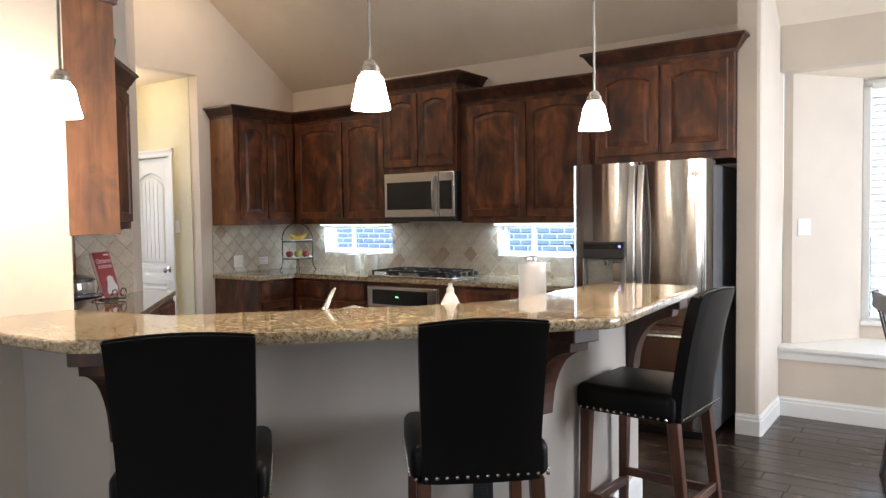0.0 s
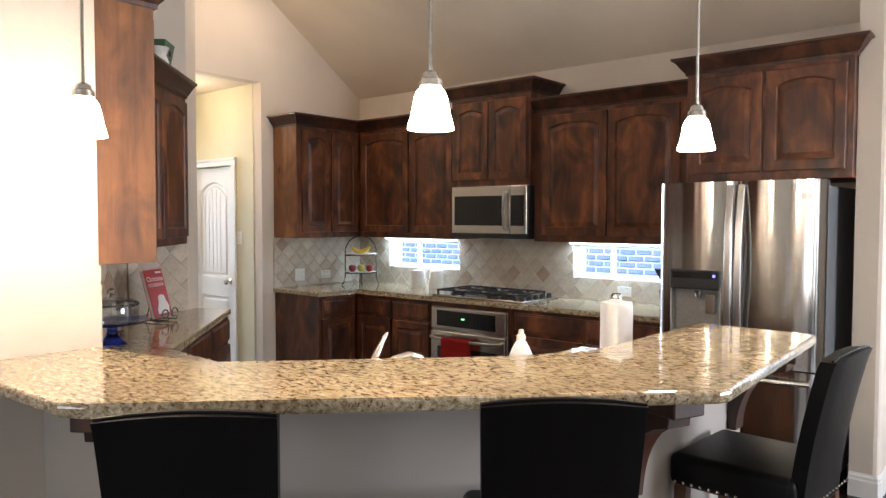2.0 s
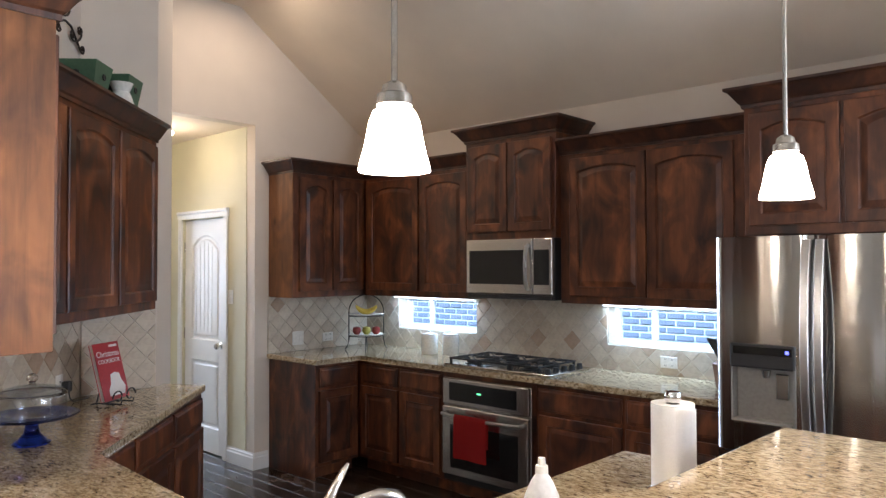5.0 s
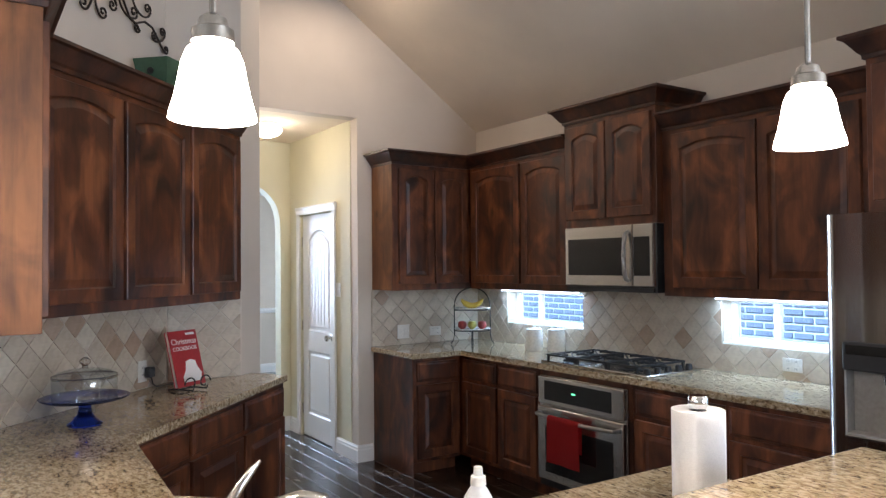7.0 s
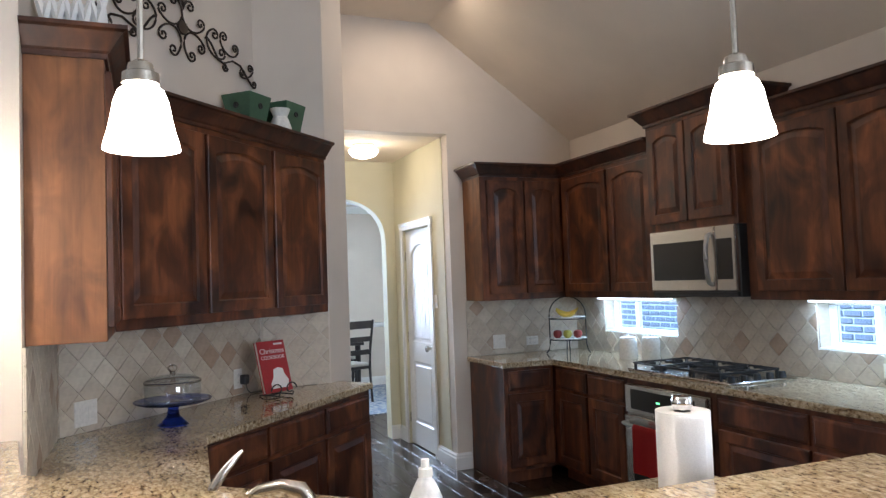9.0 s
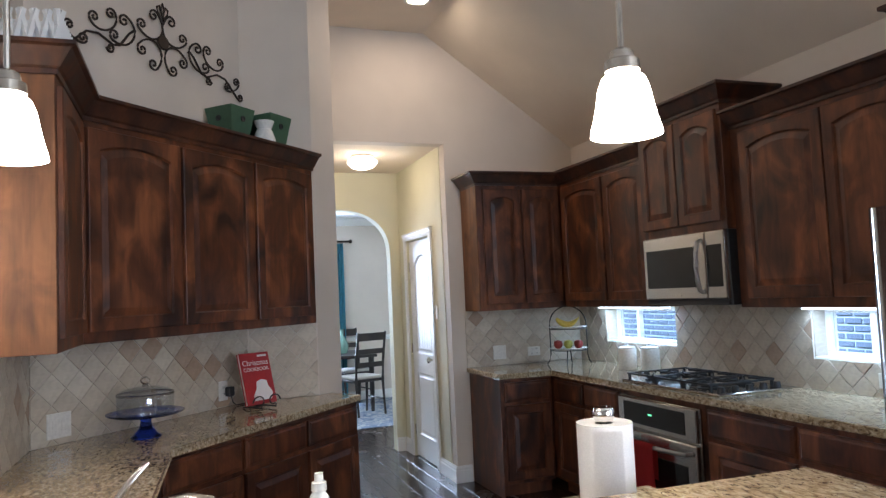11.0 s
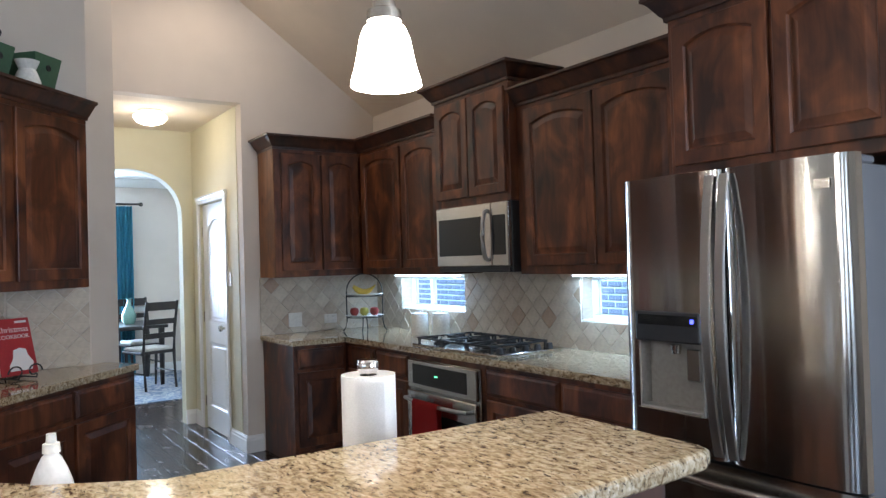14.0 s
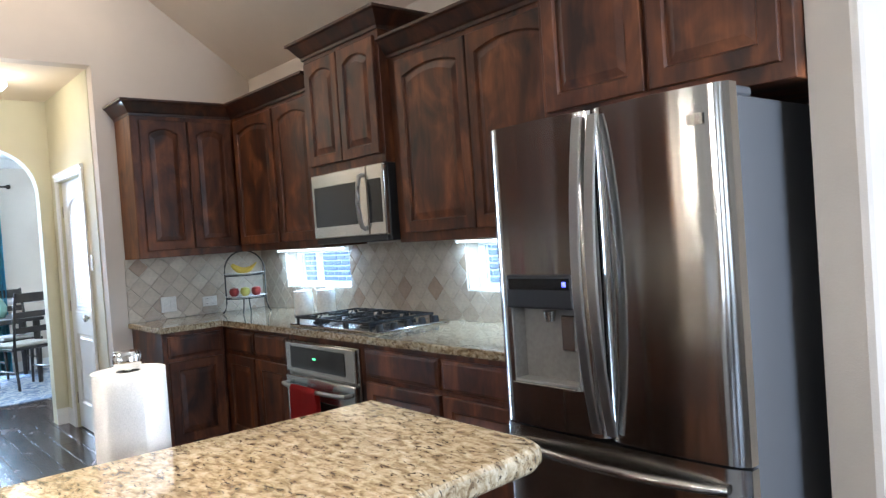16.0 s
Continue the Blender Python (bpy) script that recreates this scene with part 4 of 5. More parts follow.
for x0, x1 in WIN:
    s = thing("under_cabinet_light", pose((x0 + x1) / 2, -0.06, ZU), "slim white lit strip light under the wall cabinet", "lamp", "strip lights under the wall cabinets")
    w = (x1 - x0) / 2
    part("housing", B(-w, w, -0.03, 0.03, -0.012, -0.0005, 0.002), PLASTIC, s)
    part("diffuser", B(-w + 0.01, w - 0.01, -0.026, 0.026, -0.024, -0.0125, 0.004), STRIP, s)
    # blue tint added so frames and sills look lit by daylight
    lamp("strip_light", "AREA", look(((x0 + x1) / 2, -0.06, ZU - 0.028), ((x0 + x1) / 2, -0.06, 0)), 4.5, (0.50, 0.75, 1.0), x1 - x0 - 0.05, 0.05)


# ---- bar stools ----
def stool(m):
    """Faces +y; the origin is on the floor under the middle of the seat."""
    s = thing("bar_stool", m, "black leather bar stool with nailhead trim and brown wooden legs", "stool", "bar stools at the raised bar")
    bm = B(-0.215, 0.215, -0.20, 0.22, 0.625, 0.740, 0.03, 4)
    for v in bm.verts:
        if v.co.z > 0.715:
            v.co.z += 0.022 * max(0, 1 - (v.co.x / 0.21) ** 2) * max(0, 1 - (v.co.y / 0.22) ** 2)
    part("seat", bm, LEATHER, s, "padded black leather seat", True)
    bm = bmesh.new()
    cols, rows = 10, 14
    def back_y(z):
        return -0.20 - 0.085 * max(0, (z - 0.63) / 0.49) ** 1.5
    faces = []
    for side, off in ((-1, -0.03), (1, 0.03)):
        g = []
        for i in range(cols + 1):
            u = 2 * i / cols - 1
            g.append([bm.verts.new((u * (0.180 + 0.012 * (j / rows)), back_y(0.63 + 0.503 * j / rows) + off * (1 - 0.25 * u ** 8) + 0.008 * u * u, 0.63 + 0.503 * j / rows - (0.014 * u * u if j == rows else 0))) for j in range(rows + 1)])
        for i in range(cols):
            for j in range(rows):
                bm.faces.new((g[i][j], g[i + 1][j], g[i + 1][j + 1], g[i][j + 1]))
        faces.append(g)
    a, b = faces
    for j in range(rows):
        bm.faces.new((a[0][j], a[0][j + 1], b[0][j + 1], b[0][j])), bm.faces.new((a[-1][j], a[-1][j + 1], b[-1][j + 1], b[-1][j]))
    for i in range(cols):
        bm.faces.new((a[i][0], a[i + 1][0], b[i + 1][0], b[i][0])), bm.faces.new((a[i][-1], a[i + 1][-1], b[i + 1][-1], b[i][-1]))
    bmesh.ops.bevel(bm, geom=[e for e in bm.edges if len(e.link_faces) == 2 and e.calc_face_angle(0) > 0.9], offset=0.012, segments=3, affect="EDGES", profile=0.6)
    part("backrest", bm, LEATHER, s, "tall black leather back", True)
    part("piping", tube([(u / 8 * 0.190, back_y(1.133) - 0.012 + 0.008 * (u / 8) ** 2, 1.137 - 0.014 * (u / 8) ** 2) for u in range(-8, 9)], 0.004, 6), LEATHER, s)
    for lx, ly, ox, oy in ((-0.18, 0.18, -0.012, 0.015), (0.18, 0.18, 0.012, 0.015), (-0.175, -0.185, -0.014, -0.07), (0.175, -0.185, 0.014, -0.07)):
        bm = bmesh.new()
        r = bmesh.ops.create_cube(bm, size=1)
        for v in r["verts"]:
            up = v.co.z > 0
            w = 0.044 if up else 0.032
            v.co = (lx + v.co.x * w + (0 if up else ox), ly + v.co.y * w + (0 if up else oy), 0.63 if up else 0.0)
        bmesh.ops.bevel(bm, geom=bm.edges[:], offset=0.003, segments=1, affect="EDGES")
        part("leg", bm, LEGWOOD, s, "tapered brown wooden leg")
    part("stretcher", B(-0.175, 0.175, 0.172, 0.196, 0.20, 0.24, 0.003), LEGWOOD, s)
    part("stretcher", B(-0.175, 0.175, -0.236, -0.214, 0.27, 0.305, 0.003), LEGWOOD, s)
    for x in (-0.197, 0.175):
        part("stretcher", B(x, x + 0.022, -0.23, 0.185, 0.245, 0.28, 0.003), LEGWOOD, s)
    me = None
    spots = [(-0.20 + 0.4 * i / 13, back_y(0.65) - 0.032, 0.652, 90) for i in range(14)]
    spots += [(sx, -0.17 + 0.36 * i / 12, 0.645, 0) for i in range(13) for sx in (-0.216, 0.216)]
    for x, y, z, r in spots:
        if me is None:
            bm = lathe([(0.0065, 0), (0.005, 0.0035), (0, 0.005)], 8)
            ob = part("stud", bm, NICKEL, s, "", True)
            me = ob.data
        else:
            ob = new("stud", me)
            ob.parent = s
        ob.matrix_basis = pose(x, y, z, 90, 0, 0) if r else pose(x, y, z, 0, 90 if x > 0 else -90, 0)
    return s


st = stool(pose(3.85, -4.085, 0, 0, 0, 47))
copy_thing(st, pose(4.425, -3.44, 0, 0, 0, 41))
copy_thing(st, pose(4.685, -2.49, 0, 0, 0, 86))

# ---- things on the worktops ----
pt_ = thing("paper_towel_holder", pose(4.035, -2.27, 0.9142), "white paper towel roll on a steel holder", "paper towel")
part("base", lathe([(0, 0), (0.08, 0), (0.08, 0.008), (0.07, 0.012), (0, 0.013)], 32), CHROME, pt_, "", True)
bm = bmesh.new()
seg = 64
lo, hi = [], []
for i in range(seg):
    a = 2 * math.pi * i / seg
    r = 0.066 + 0.0009 * math.sin(2 * a) + 0.0003 * math.sin(11 * a)
    lo.append(bm.verts.new((r * math.cos(a), r * math.sin(a), 0.0135))), hi.append(bm.verts.new((r * math.cos(a), r * math.sin(a), 0.281)))
inner = [bm.verts.new((0.021 * math.cos(2 * math.pi * i / seg), 0.021 * math.sin(2 * math.pi * i / seg), 0.279)) for i in range(seg)]
for i in range(seg):
    j = (i + 1) % seg
    bm.faces.new((lo[i], lo[j], hi[j], hi[i])), bm.faces.new((hi[i], hi[j], inner[j], inner[i]))
bm.faces.new(lo[::-1])
part("roll", bm, PAPER, pt_, "white quilted paper roll", True)
bm = bmesh.new()
prev = None
for i in range(8):
    a = -0.9 + i * 0.13
    r = 0.0685 + 0.0011 * i
    c = [bm.verts.new((r * math.cos(a), r * math.sin(a), z)) for z in (0.012, 0.272)]
    if prev:
        bm.faces.new((prev[0], c[0], c[1], prev[1]))
    prev = c
bmesh.ops.solidify(bm, geom=bm.faces[:], thickness=0.0008)
part("loose_sheet", bm, PAPER, pt_, "", True)
part("rod", tube([(0, 0, 0.013), (0, 0, 0.29)], 0.007), CHROME, pt_)
part("finial", lathe([(0, 0.284), (0.022, 0.285), (0.026, 0.295), (0.026, 0.308), (0.022, 0.317), (0, 0.319)], 24), CHROME, pt_, "polished steel finial", True)

sb = thing("soap_bottle", pose(4.018, -2.96, 0.9142, 0, 0, 40), "white plastic dish soap bottle by the sink", "bottle")
part("bottle", lathe([(0, 0), (0.046, 0), (0.051, 0.01), (0.051, 0.06), (0.046, 0.10), (0.047, 0.125), (0.042, 0.15), (0.030, 0.178), (0.020, 0.196), (0.016, 0.2), (0.014, 0.204), (0, 0.204)], 28, squash=0.72), SOAPMAT, sb, "", True)
part("cap", lathe([(0, 0.2045), (0.0165, 0.2045), (0.0155, 0.222), (0.010, 0.224), (0.009, 0.241), (0, 0.242)], 20), PLASTIC, sb, "", True)

fc = thing("faucet", pose(3.668, -3.362, 0.9142), "brushed nickel pull-out kitchen faucet with lever handle", "faucet")
part("base", lathe([(0, 0), (0.03, 0), (0.03, 0.01), (0.024, 0.02), (0.024, 0.07), (0.020, 0.08), (0, 0.081)], 24), NICKEL, fc, "", True)
pts = [(0, 0.01, 0.05), (0.01, 0.045, 0.105), (0.025, 0.09, 0.138), (0.043, 0.14, 0.147), (0.058, 0.185, 0.134), (0.064, 0.205, 0.105)]
part("spout", tube(pts, [0.016, 0.015, 0.014, 0.015, 0.019, 0.018], 14), NICKEL, fc, "arched spout with pull-out head", True)
part("handle", tube([(0, -0.005, 0.076), (0.018, -0.022, 0.098), (0.030, -0.026, 0.125), (0.036, -0.016, 0.160), (0.036, 0.008, 0.195), (0.033, 0.034, 0.223), (0.030, 0.052, 0.238)], [0.018, 0.017, 0.0155, 0.013, 0.0105, 0.0085, 0.004], 12), NICKEL, fc, "slim curved lever", True)

fs = thing("fruit_stand", pose(0.36, -0.325, 0.9142, 0, 0, 52), "two-tier black iron fruit stand with white plates", "fruit stand")
arc = [(0.148 * math.cos(math.pi * i / 16), 0, 0.32 + 0.148 * math.sin(math.pi * i / 16)) for i in range(17)]
part("frame", tube([(0.180, 0, 0.004), (0.160, 0, 0.03), (0.148, 0, 0.08)] + arc + [(-0.148, 0, 0.08), (-0.160, 0, 0.03), (-0.180, 0, 0.004)], 0.005, 8), IRON, fs, "", True)
for y in (-0.1, 0.1):
    part("leg", tube([(0, y * 1.25, 0.004), (0, y, 0.05), (0, y * 0.8, 0.115)], 0.0045), IRON, fs, "", True)
for z in (0.115, 0.285):
    part("ring", tube([(0.146 * math.cos(2 * math.pi * i / 24), 0.11 * math.sin(2 * math.pi * i / 24), z) for i in range(24)], 0.004, 6, None, True), IRON, fs)
    part("plate", lathe([(0, z + 0.006), (0.12, z + 0.006), (0.158, z + 0.016), (0.155, z + 0.020), (0.12, z + 0.012), (0, z + 0.012)], 4 * 8, squash=0.85), CERAMIC, fs, "white ceramic plate", True)
APPLE = plain("apple_red", (0.25, 0.03, 0.025), 0.3)
PEAR = plain("apple_green", (0.40, 0.36, 0.07), 0.35)
BANANA = plain("banana_yellow", (0.62, 0.45, 0.07), 0.5)
for k, (a, mtl, nm, lb) in enumerate(((-0.082, APPLE, "apple", "red apple on the lower plate of the fruit stand"), (0.0, PEAR, "apple", "yellow-green apple on the lower plate of the fruit stand"), (0.082, APPLE, "apple", "red apple on the lower plate of the fruit stand"))):
    ap = part(nm, lathe([(0, 0.004), (0.016, 0.0), (0.033, 0.018), (0.037, 0.04), (0.03, 0.062), (0.012, 0.068), (0, 0.062)], 20), mtl, None, "", True)
    ap.matrix_world = fs.matrix_world @ pose(a, -0.02, 0.127)
    tagged(ap, lb, "fruit", "apples on the fruit stand")
for k in range(3):
    pts = [(-0.09 + 0.18 * i / 8, -0.03 + 0.025 * k, 0.312 + 0.05 * (2 * i / 8 - 1) ** 2 + 0.006 * k) for i in range(9)]
    bn = part("banana", tube(pts, [0.004, 0.012, 0.016, 0.017, 0.017, 0.017, 0.015, 0.010, 0.004], 8), BANANA, None, "", True)
    bn.matrix_world = fs.matrix_world @ pose(0.0, 0.0, 0.0)
    tagged(bn, "ripe yellow banana on the upper plate of the fruit stand", "fruit", "bananas on the fruit stand")

for x, y, h in ((0.985, -0.195, 0.15), (1.125, -0.095, 0.15)):
    c = thing("canister", pose(x, y, 0.9142), "white ceramic lidded canister on the granite", "canister", "canisters by the window")
    part("jar", lathe([(0, 0), (0.064, 0), (0.068, 0.006), (0.068, h - 0.01), (0.064, h), (0, h)], 32), CERAMIC, c, "", True)
    part("lid", lathe([(0, h + 0.0005), (0.062, h + 0.0005), (0.062, h + 0.012), (0.03, h + 0.02), (0.012, h + 0.022), (0.014, h + 0.036), (0, h + 0.04)], 28), CERAMIC, c, "", True)

kb = thing("knife_block", pose(3.43, -0.24, 0.9142, 0, 0, -38), "wooden knife block full of black-handled knives", "knife block")
bl = prism([(-0.10, 0), (0.06, 0), (0.085, 0.14), (-0.01, 0.20)], -0.05, 0.05, 0.004, 1)
for v in bl.verts:
    px, pz, py = v.co
    v.co = (py, -px, pz)
part("block", bl, stained("knife_block_wood", (0.16, 0.06, 0.03), (0.24, 0.10, 0.05), (0.32, 0.14, 0.07), 0.4, 2, False), kb)
for i in range(4):
    for j in range(2):
        hx, u = -0.033 + 0.022 * i, 0.25 + 0.45 * j
        p0 = Vector((hx, -0.012 - 0.055 * u, 0.15 + 0.045 * u))
        part("knife_handle", tube([p0, p0 + Vector((0, -0.03, 0.05)), p0 + Vector((0.003 * i, -0.07, 0.11))], [0.009, 0.011, 0.008], 8), BLACKPLASTIC, kb, "black knife handle", True)

# ---- things on the angled worktop ----
cs = thing("cake_stand", pose(1.85, -3.415, 0.9142), "cobalt blue glass cake stand under a clear glass dome", "cake stand")
part("foot", lathe([(0, 0), (0.068, 0), (0.070, 0.006), (0.055, 0.016), (0.030, 0.045), (0.024, 0.075), (0.030, 0.095), (0.055, 0.1035), (0, 0.104)], 32), BLUEGLASS, cs, "cobalt blue glass foot", True)
part("plate", lathe([(0, 0.1042), (0.150, 0.1045), (0.172, 0.113), (0.176, 0.119), (0.170, 0.121), (0.148, 0.114), (0, 0.113)], 48), BLUEGLASS, cs, "", True)
dome = [(0.127, 0.1145), (0.128, 0.19), (0.124, 0.208), (0.108, 0.222), (0.07, 0.232), (0.02, 0.236), (0.0, 0.236)]
part("dome", lathe(dome + [(max(r - 0.003, 0), z - 0.003) for r, z in dome[:0:-1]] + [(0.124, 0.1145), (0.127, 0.1145)], 48), THIN, cs, "clear glass dome", True)
part("dome_band", lathe([(0.1285, 0.198), (0.130, 0.203), (0.1275, 0.208), (0.1255, 0.203), (0.1285, 0.198)], 48), GLASS, cs, "", True)
part("dome_knob", lathe([(0, 0.2365), (0.014, 0.237), (0.011, 0.248), (0.021, 0.258), (0.022, 0.270), (0.010, 0.282), (0, 0.284)], 20), GLASS, cs, "", True)

ce = thing("book_easel", pose(1.22, -2.857, 0.9142, 0, 0, 122), "black wrought iron scrolled easel on the granite", "book stand")
for s in (-1, 1):
    sc = [(s * (0.05 + 0.045 * math.cos(a * 0.35) * (1 - a * 0.04)), -0.10, 0.045 + 0.04 * math.sin(a * 0.35) * (1 - a * 0.04)) for a in range(16)]
    part("scroll", tube(sc, 0.004, 6), IRON, ce, "", True)
    part("arm", tube([(s * 0.05, -0.12, 0.03), (s * 0.05, -0.115, 0.012), (s * 0.05, 0.02, 0.012), (s * 0.045, 0.06, 0.004)], 0.004, 6), IRON, ce, "", True)
part("back", tube([(0, 0.06, 0.004), (0, 0.02, 0.15), (0, -0.01, 0.02), (0.05, -0.01, 0.012)], 0.004, 6), IRON, ce)
part("crossbar", tube([(-0.06, -0.02, 0.012), (0.06, -0.02, 0.012)], 0.004, 6), IRON, ce)
cb = thing("cookbook", ce.matrix_world @ pose(0, -0.062, 0.030, -15, 0, 0), "red cookbook with a white picture leaning on an iron easel", "book")
part("pages", B(-0.097, 0.097, 0.003, 0.021, 0.003, 0.295), PAPER, cb)
part("cover", B(-0.102, 0.102, 0.0, 0.0028, 0, 0.298, 0.001), COVER, cb)
part("back_cover", B(-0.102, 0.102, 0.0212, 0.024, 0, 0.298, 0.001), COVER, cb)
pic = [(-0.05, 0.02), (0.07, 0.02), (0.085, 0.06), (0.06, 0.10), (0.055, 0.13), (0.02, 0.14), (-0.015, 0.13), (-0.025, 0.085), (-0.05, 0.05)]
part("picture", plate(pic, -0.0012, -0.0002), PAPER, cb)


def lettering(text, size, m, material, parent=None, name="lettering", extrude=0.0006):
    cu = bpy.data.curves.new(name, "FONT")
    cu.body, cu.size, cu.extrude, cu.align_x, cu.align_y = text, size, extrude, "CENTER", "CENTER"
    tmp = bpy.data.objects.new(name, cu)
    scene.collection.objects.link(tmp)
    me = bpy.data.meshes.new_from_object(tmp.evaluated_get(bpy.context.evaluated_depsgraph_get()))
    bpy.data.objects.remove(tmp)
    me.materials.clear()
    me.materials.append(material)
    ob = new(name, me)
    if parent is not None:
        ob.parent = parent
    ob.matrix_basis = m
    return ob


lettering("Christmas", 0.044, pose(0, -0.0012, 0.238, 90), PAPER, cb)
part("title_bar", B(0.02, 0.085, -0.0014, -0.0002, 0.272, 0.284), PAPER, cb)
lettering("COOKBOOK", 0.030, pose(0, -0.0012, 0.200, 90), PAPER, cb)


def wall_plate(m, w, h, kind, label, face=None):
    face = face or PLASTIC
    o = thing("outlet" if kind == "outlet" else "light_switch", m, label, kind if kind == "outlet" else "switch")
    part("cover_plate", B(-w / 2, w / 2, -0.006, 0, -h / 2, h / 2, 0.002), face, o)
    gangs = max(1, round(w / 0.06) - (0 if w > 0.1 else 0)) if w > h * 0.9 else 1
    for i in range(gangs):
        cx = (i - (gangs - 1) / 2) * 0.046
        if kind == "outlet":
            for z in (-0.02, 0.02):
                part("socket", B(cx - 0.014, cx + 0.014, -0.008, -0.0062, z - 0.012, z + 0.012, 0.001), face, o)
                for sx in (-0.005, 0.005):
                    part("slot", B(cx + sx - 0.001, cx + sx + 0.001, -0.0086, -0.0081, z - 0.005, z + 0.005), BLACKPLASTIC, o)
        else:
            part("rocker", B(cx - 0.012, cx + 0.012, -0.0085, -0.0062, -0.025, 0.025, 0.001), face, o)
    return o


wall_plate(pose(0.0125, -0.785, 1.02, 0, 0, 90), 0.115, 0.115, "switch", "white double switch plate on the tiles")
wall_plate(pose(0.0125, -0.47, 1.01, 0, 0, 90), 0.115, 0.075, "outlet", "white outlet plate on the tiles")
wall_plate(pose(-0.345, -1.2005, 1.37), 0.075, 0.118, "switch", "white light switch in the hall")
wall_plate(pose(2.95, -0.0125, 1.0), 0.115, 0.075, "outlet", "white outlet plate on the tiles below the window")
wall_plate(pose(1.050, -3.034, 1.01, 0, 0, 135), 0.075, 0.115, "outlet", "white outlet plate on the angled tiles")
wall_plate(pose(1.806, -3.790, 1.0, 0, 0, 135), 0.125, 0.115, "switch", "white double plate on the angled tiles")
wall_plate(pose(4.862, 0.282, 1.32, 0, 0, 53.8), 0.115, 0.118, "switch", "white double light switch in the bay")
wall_plate(pose(4.30, -3.172, 0.39, 0, 0, 45.4) @ pose(0, -0.0008, 0), 0.075, 0.118, "outlet", "black outlet plate low on the bar wall", BLACKPLASTIC)
plug = thing("plug_adapter", pose(1.035, -3.007, 1.0, 0, 0, 135), "black plug adapter with a cord in the outlet", "plug")
part("plug", B(-0.022, 0.022, -0.04, -0.0005, -0.025, 0.03, 0.005), BLACKPLASTIC, plug)
part("cord", tube([(0, -0.03, -0.024), (0.005, -0.035, -0.06), (0.03, -0.04, -0.081), (0.12, -0.06, -0.082), (0.2, -0.05, -0.082)], 0.003, 6), BLACKPLASTIC, plug)

# ---- on top of the angled cabinets ----
TOP = ZU + H1 + 0.067


def planter(m, label):
    p = thing("planter", m, label, "planter", "green planters on the cabinets")
    bm = bmesh.new()
    lo, hi = [], []
    for i in range(4):
        a = math.pi / 2 * i
        lo.append(bm.verts.new((0.09 * math.cos(a), 0.09 * math.sin(a), 0))), hi.append(bm.verts.new((0.145 * math.cos(a), 0.145 * math.sin(a), 0.245)))
    inn = [bm.verts.new((v.co.x * 0.92, v.co.y * 0.92, 0.245)) for v in hi]
    bot = [bm.verts.new((v.co.x * 0.9, v.co.y * 0.9, 0.02)) for v in lo]
    for i in range(4):
        j = (i + 1) % 4
        bm.faces.new((lo[i], lo[j], hi[j], hi[i])), bm.faces.new((hi[i], hi[j], inn[j], inn[i])), bm.faces.new((inn[i], inn[j], bot[j], bot[i]))
    bm.faces.new(lo[::-1]), bm.faces.new(bot)
    part("pot", bm, GREEN, p)
    for a in (-math.pi * 0.25, math.pi * 0.25):
        part("rosette", lathe([(0, 0), (0.018, 0), (0.018, 0.005), (0.012, 0.005), (0.010, 0.002), (0, 0.002)], 14), IRON, p).matrix_basis = Matrix.Translation((0.0975 * math.cos(a), 0.0975 * math.sin(a), 0.175)) @ pose(0, 0, 0, 0, 90, math.degrees(a))
    return p


planter(pose(1.15, -2.955, TOP - 0.066), "green square tapered metal planter on the cabinet top")
planter(pose(0.985, -2.715, TOP - 0.066), "green square tapered metal planter on the cabinet top")
va = tagged(part("vase", lathe([(0, 0), (0.045, 0), (0.064, 0.03), (0.068, 0.07), (0.052, 0.118), (0.042, 0.138), (0.062, 0.185), (0.058, 0.185), (0.037, 0.138), (0, 0.13)], 28), CERAMIC, None, "", True), "white waisted ceramic vase in front of the planters", "vase")
va.matrix_world = pose(1.125, -2.755, TOP - 0.066)

# lattice basket on the end cabinet
lb = thing("lattice_planter", pose(2.34, -3.765, TOP - 0.066), "white wooden lattice planter box on the cabinet top", "planter")
for i in range(9):
    for s in (-1, 1):
        part("lath", tube([(-0.18 + 0.045 * i - s * 0.05, 0.10 + 0.002 * s, 0.005), (-0.18 + 0.045 * i + s * 0.05, 0.10 + 0.002 * s, 0.24)], 0.013, 4), TRIM, lb)
        if i < 5:
            part("lath", tube([(0.205 + 0.002 * s, -0.09 + 0.045 * i - s * 0.03, 0.005), (0.205 + 0.002 * s, -0.09 + 0.045 * i + s * 0.03, 0.24)], 0.013, 4), TRIM, lb)
part("liner", B(-0.19, 0.19, -0.10, 0.09, 0.001, 0.2), PAPER, lb)

# ---- scrolled iron wall art on the angled wall ----
wa = thing("wall_art", pose(1.330, -3.330, 2.995, 0, 0, 135), "bronze wrought iron scroll wall decoration above the cabinets", "wall decoration")


def curl(c, r, end, turns=1.25):
    """Points of a spiral from its eye outwards, counter-clockwise, that ends at the angle end."""
    out = []
    for i in range(19):
        k = i / 18
        a = radians(end) - 2 * math.pi * turns * (1 - k)
        out.append((c[0] + r * (0.16 + 0.84 * k) * math.cos(a), c[1] + r * (0.16 + 0.84 * k) * math.sin(a)))
    return out


